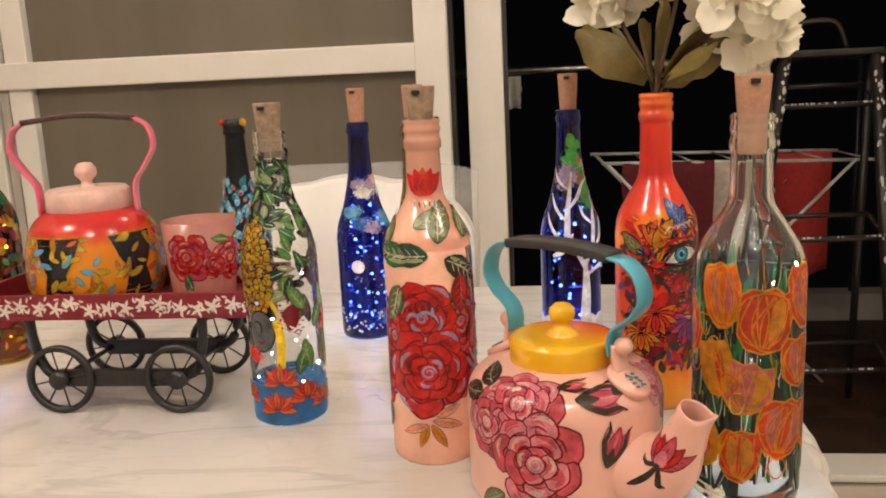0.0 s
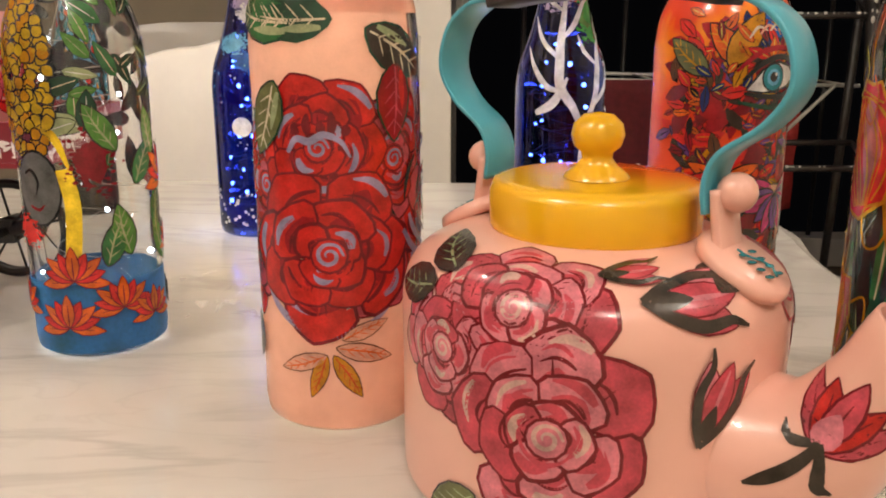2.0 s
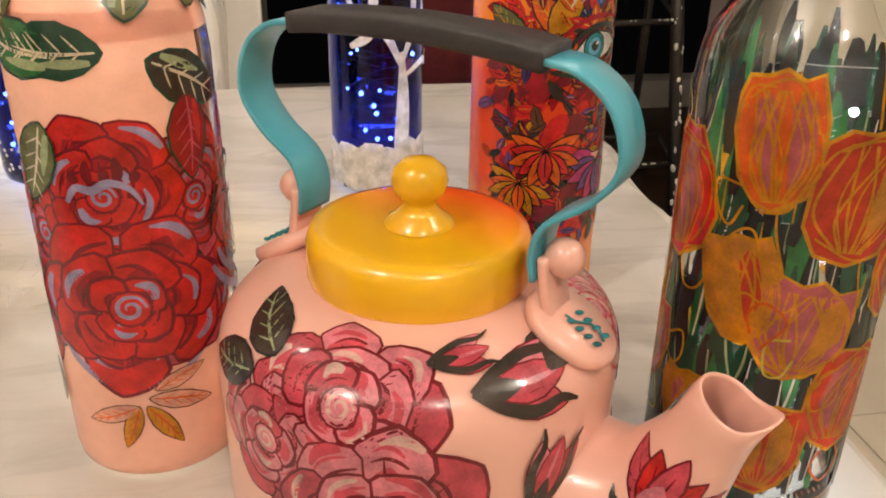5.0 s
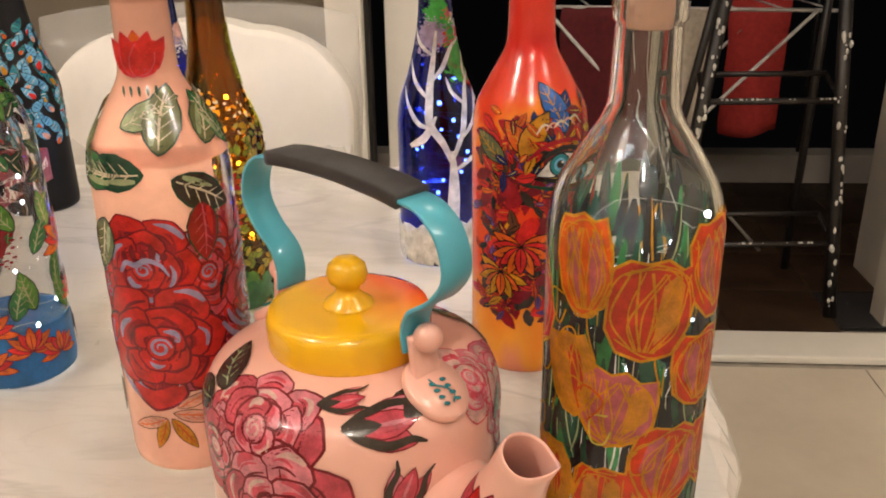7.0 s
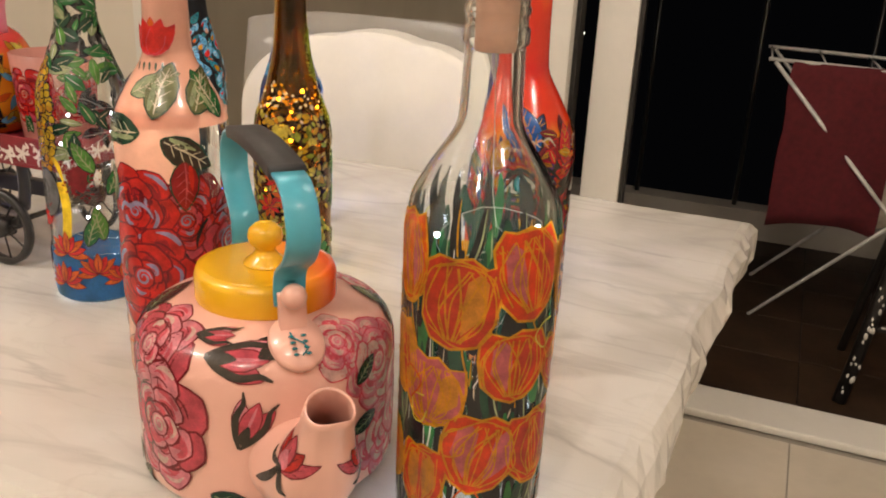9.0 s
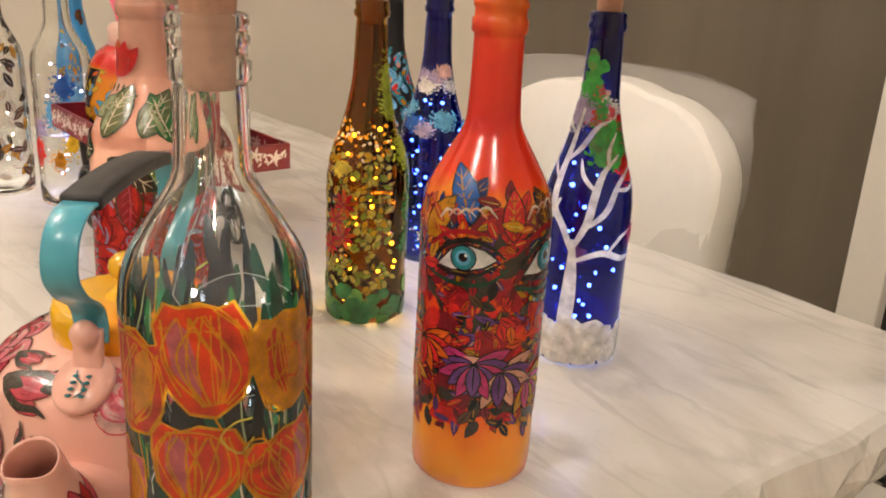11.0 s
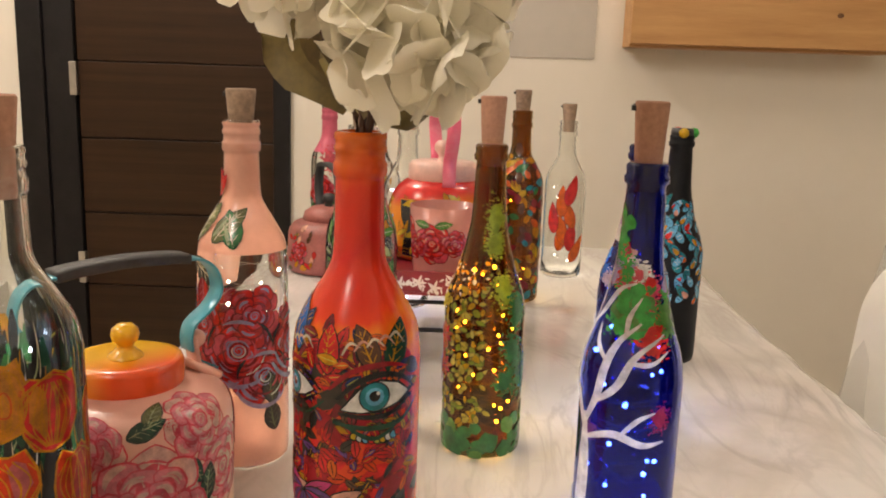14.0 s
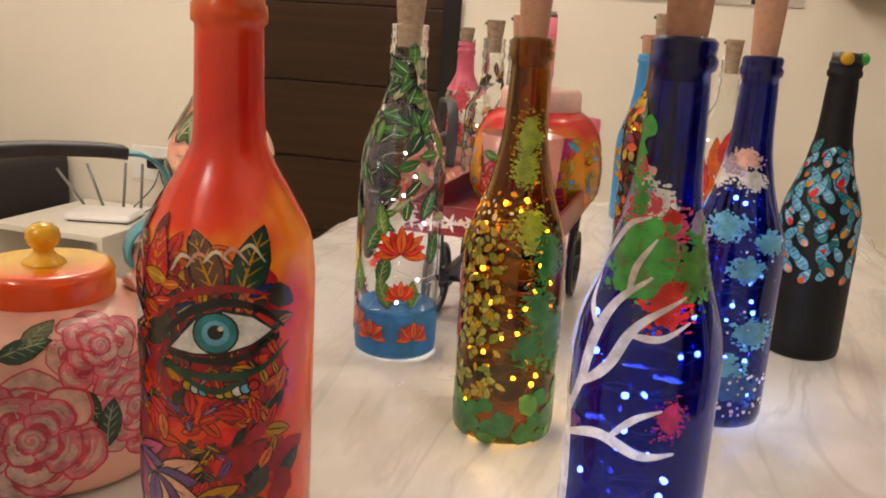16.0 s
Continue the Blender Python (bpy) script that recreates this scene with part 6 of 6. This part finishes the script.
# unseen discs added above the lamps
for lx, ly in LAMPS_AT:
    lampob = thing("ceiling_light", ROOM @ Matrix.Translation((lx, ly, CEIL)), "small round white ceiling light, fixture added out of view", "ceiling light", "ceiling lights")
    part("base", lathe([(0, -0.0005), (0.07, -0.0005), (0.072, -0.010), (0.055, -0.018), (0.02, -0.02), (0.018, -0.045), (0, -0.045)], 32), WP, lampob)

# ---- the balcony ----
BX0, BX1, BY1, BZ = -1.6, 1.60, 3.95, FLOOR + 0.008
setting("floor_balcony", box(BX0, NY + 0.01, BZ - 0.1, BX1 + 1.2, BY1 + 0.3, BZ - 0.004), DARKWALL, "dark brown tiled balcony floor", "floor")
setting("wall_balcony", box(BX1, NY + 0.16, BZ, BX1 + 0.15, 3.06, CEIL), GREYWALL, "grey plastered balcony side wall", "wall")
setting("kerb", box(BX0, BY1, BZ, BX1 + 1.2, BY1 + 0.12, BZ + 0.12, 0.004), GREYWALL, "low grey kerb along the balcony edge", "kerb")
rail = thing("balcony_railing", ROOM @ Matrix.Translation((0, BY1 + 0.06, BZ + 0.12)), "steel balcony railing with thin upright bars", "railing")
part("handrail", tube([(BX0, 0, 1.02), (BX1 + 1.2, 0, 1.02)], 0.018, 12), STEEL, rail)
for k in range(11):
    x = BX0 + 0.1 + k * 0.4
    part("post", tube([(x, 0, 0), (x, 0, 1.01)], 0.010, 8), IRON, rail)
rack = thing("drying_rack", at(1.08, 3.30, BZ), "white folding clothes rack", "drying rack")
WR = mat("white_coated_wire", (0.72, 0.70, 0.66), 0.35)
TZ = 0.768 - BZ
for y in (-0.18, 0.18):
    part("rod", tube([(-0.35, y, TZ), (0.58, y, TZ - 0.022)], 0.006, 8), WR, rack)
for k in range(7):
    part("rod", tube([(-0.34 + 0.15 * k, -0.18, TZ - 0.0035 * k), (-0.34 + 0.15 * k, 0.18, TZ - 0.0035 * k)], 0.003, 6), WR, rack)
for y in (-0.19, 0.19):
    part("leg", tube([(-0.33, y, TZ - 0.006), (0.42, y, 0.0)], 0.006, 8), WR, rack)
    part("leg", tube([(0.50, y, TZ - 0.02), (-0.28, y, 0.0)], 0.006, 8), WR, rack)


def hung(w, h, folds, seed, thick=0.006):
    bm = bmesh.new()
    nu, nv = 18, 10
    rows = []
    for i in range(nu + 1):
        u = i / nu
        rows.append([(u * w - w / 2 + 0.01 * noise.noise(Vector((u * 3, j * 0.4, seed))), 0.014 * math.sin(u * folds * 2 * math.pi) * (0.4 + 0.6 * j / nv), -h * j / nv * (1 + 0.03 * math.sin(u * 5 + seed))) for j in range(nv + 1)])
    fr = [[bm.verts.new(Vector(p) + Vector((0, -thick / 2, 0))) for p in r] for r in rows]
    bk = [[bm.verts.new(Vector(p) + Vector((0, thick / 2, 0))) for p in r] for r in rows]
    for i in range(nu):
        for j in range(nv):
            bm.faces.new((fr[i][j], fr[i][j + 1], fr[i + 1][j + 1], fr[i + 1][j]))
            bm.faces.new((bk[i][j], bk[i + 1][j], bk[i + 1][j + 1], bk[i][j + 1]))
    for i in range(nu):
        bm.faces.new((fr[i][nv], bk[i][nv], bk[i + 1][nv], fr[i + 1][nv]))
        bm.faces.new((fr[i][0], fr[i + 1][0], bk[i + 1][0], bk[i][0]))
    return bm


def cloth(x, y, z, w, h, rgb, label, folds=2, seed=1, turn=0):
    ob = link("towel", hung(w, h, folds, seed), mat(label.replace(" ", "_"), rgb, 0.9, var=0.15, scale=60, bump=0.2))
    ob.matrix_world = at(x, y, z, turn)
    tagged(ob, label, "towel")


cloth(0.955, 3.113, 0.766, 0.31, 0.49, (0.10, 0.006, 0.010), "dark red cloth hanging from the drying rack", 1.5, 2)
cloth(1.185, 3.113, 0.758, 0.15, 0.47, (0.48, 0.42, 0.34), "beige towel hanging from the drying rack", 1.5, 4)
cloth(1.535, 3.480, 0.748, 0.21, 0.48, (0.42, 0.03, 0.025), "red cloth hanging from the far rod of the drying rack", 1.2, 6)
cloth(0.454, 3.984, 1.075, 0.06, 0.14, (0.6, 0.58, 0.52), "small white cloth hanging from the railing", 1, 8)

lad = thing("stepladder", at(1.29, 2.70, BZ), "black paint-splashed metal stepladder", "stepladder")
LT = 1.115 - BZ
fl, fr_, tl, tr = Vector((-0.25, -0.09, 0)), Vector((0.245, -0.09, 0)), Vector((-0.06, 0.08, LT - 0.02)), Vector((0.20, 0.08, LT - 0.02))
for a, b in ((fl, tl), (fr_, tr)):
    part("front_rail", tube([a, b], 0.018, 10), IRON, lad)
for a, b in ((Vector((-0.22, 0.26, 0)), tl), (Vector((0.24, 0.26, 0)), tr)):
    part("rear_rail", tube([a, b + Vector((0, 0.03, 0))], 0.012, 10), IRON, lad)
for k in range(3):
    f = 0.185 + 0.345 * k
    a, b = fl.lerp(tl, f), fr_.lerp(tr, f)
    part("tread", tube([a, b], 0.009, 8), IRON, lad)
    part("tread", tube([a + Vector((0.01, 0.10, 0.055)), b + Vector((-0.01, 0.10, 0.055))], 0.008, 8), IRON, lad)
    for e, sx in ((a, 0.01), (b, -0.01)):
        part("tread_bracket", tube([e, e + Vector((sx, 0.10, 0.055))], 0.007, 8), IRON, lad)
part("platform", box(-0.15, 0.06, LT - 0.02, 0.22, 0.22, LT, 0.006), IRON, lad, smooth=False)
part("handle", tube(spline([(-0.08, 0.14, LT - 0.004), (-0.07, 0.14, LT + 0.06), (0.0, 0.14, LT + 0.08), (0.1, 0.14, LT + 0.08), (0.14, 0.14, LT + 0.0)], 5), 0.008, 8), IRON, lad)
rs = random.Random(12)
sp = bmesh.new()
for k in range(230):
    f = rs.random()
    if k % 3 == 0:
        g = 0.185 + 0.345 * rs.randrange(3)
        q = fl.lerp(tl, g).lerp(fr_.lerp(tr, g), f) + Vector((0, -0.006, 0.006))
        ball(rs.uniform(0.0015, 0.005), q, 6, sp, 0.8)
    else:
        a, b = rs.choice(((fl, tl), (fr_, tr), (fl, tl)))
        q = a.lerp(b, f)
        ball(rs.uniform(0.002, 0.006), q + Vector((rs.uniform(-0.012, 0.012), -0.0150, rs.uniform(-0.01, 0.01))), 6, sp, 1.9)
part("paint_splash", sp, SPLASH, lad, "dried white paint splashes")["kind"] = "stuff"

# lights of the town far off, and the tiles of both floors
town = bmesh.new()
rs = random.Random(30)
for k in range(60):
    ball(rs.uniform(0.05, 0.11), (rs.uniform(-50, -11), rs.uniform(80, 100), rs.gauss(-7, 2.6)), 6, town)
tagged(link("town_lights", town, emit("far_window_light", (1.0, 0.9, 0.75), 6.0)), "scattered lights of the town at night", "lights", kind="stuff")

# clear plastic scraps on the slab
sc = bmesh.new()
for k in range(26):
    cxs, cys = 0.21 + rs.gauss(0, 0.022), 1.02 + rs.gauss(0, 0.03)
    p3 = [Vector((cxs + rs.uniform(-0.009, 0.009), cys + rs.uniform(-0.009, 0.009), TOP + 0.0006 + (rs.uniform(0, 0.005) if q else 0))) for q in range(3)]
    sc.faces.new([sc.verts.new(v) for v in p3])
tagged(link("plastic_scraps", sc, FILM), "crumpled scraps of clear plastic on the marble", "scraps", kind="stuff")


def tile_mesh(name, w, d, m):
    me = bpy.data.meshes.new(name)
    b = box(0, 0, -0.004, w, d, 0.0, 0.0012)
    b.to_mesh(me)
    b.free()
    me.materials.append(m)
    return me


ft = tile_mesh("tile", 0.597, 0.597, FLOORM)
for i in range(8):
    for j in range(9):
        x, y = WX + i * 0.6, SY + j * 0.6
        if x + 0.6 < EX + 0.1 and y + 0.6 < NY + 0.25:
            ob = new("tile", ft)
            ob.parent = floor
            ob.location = (x + 0.0015, y + 0.0015, FLOOR)
bfl = bpy.data.objects["floor_balcony"]
bt = tile_mesh("tile", 0.297, 0.297, BALCONY)
for i in range(14):
    for j in range(0 if 6 <= i < 10 else 1, 5):
        ob = new("tile", bt)
        ob.parent = bfl
        ob.location = (BX0 + i * 0.3 + 0.0015, NY + 0.012 + (j - 0.22) * 0.3, BZ)
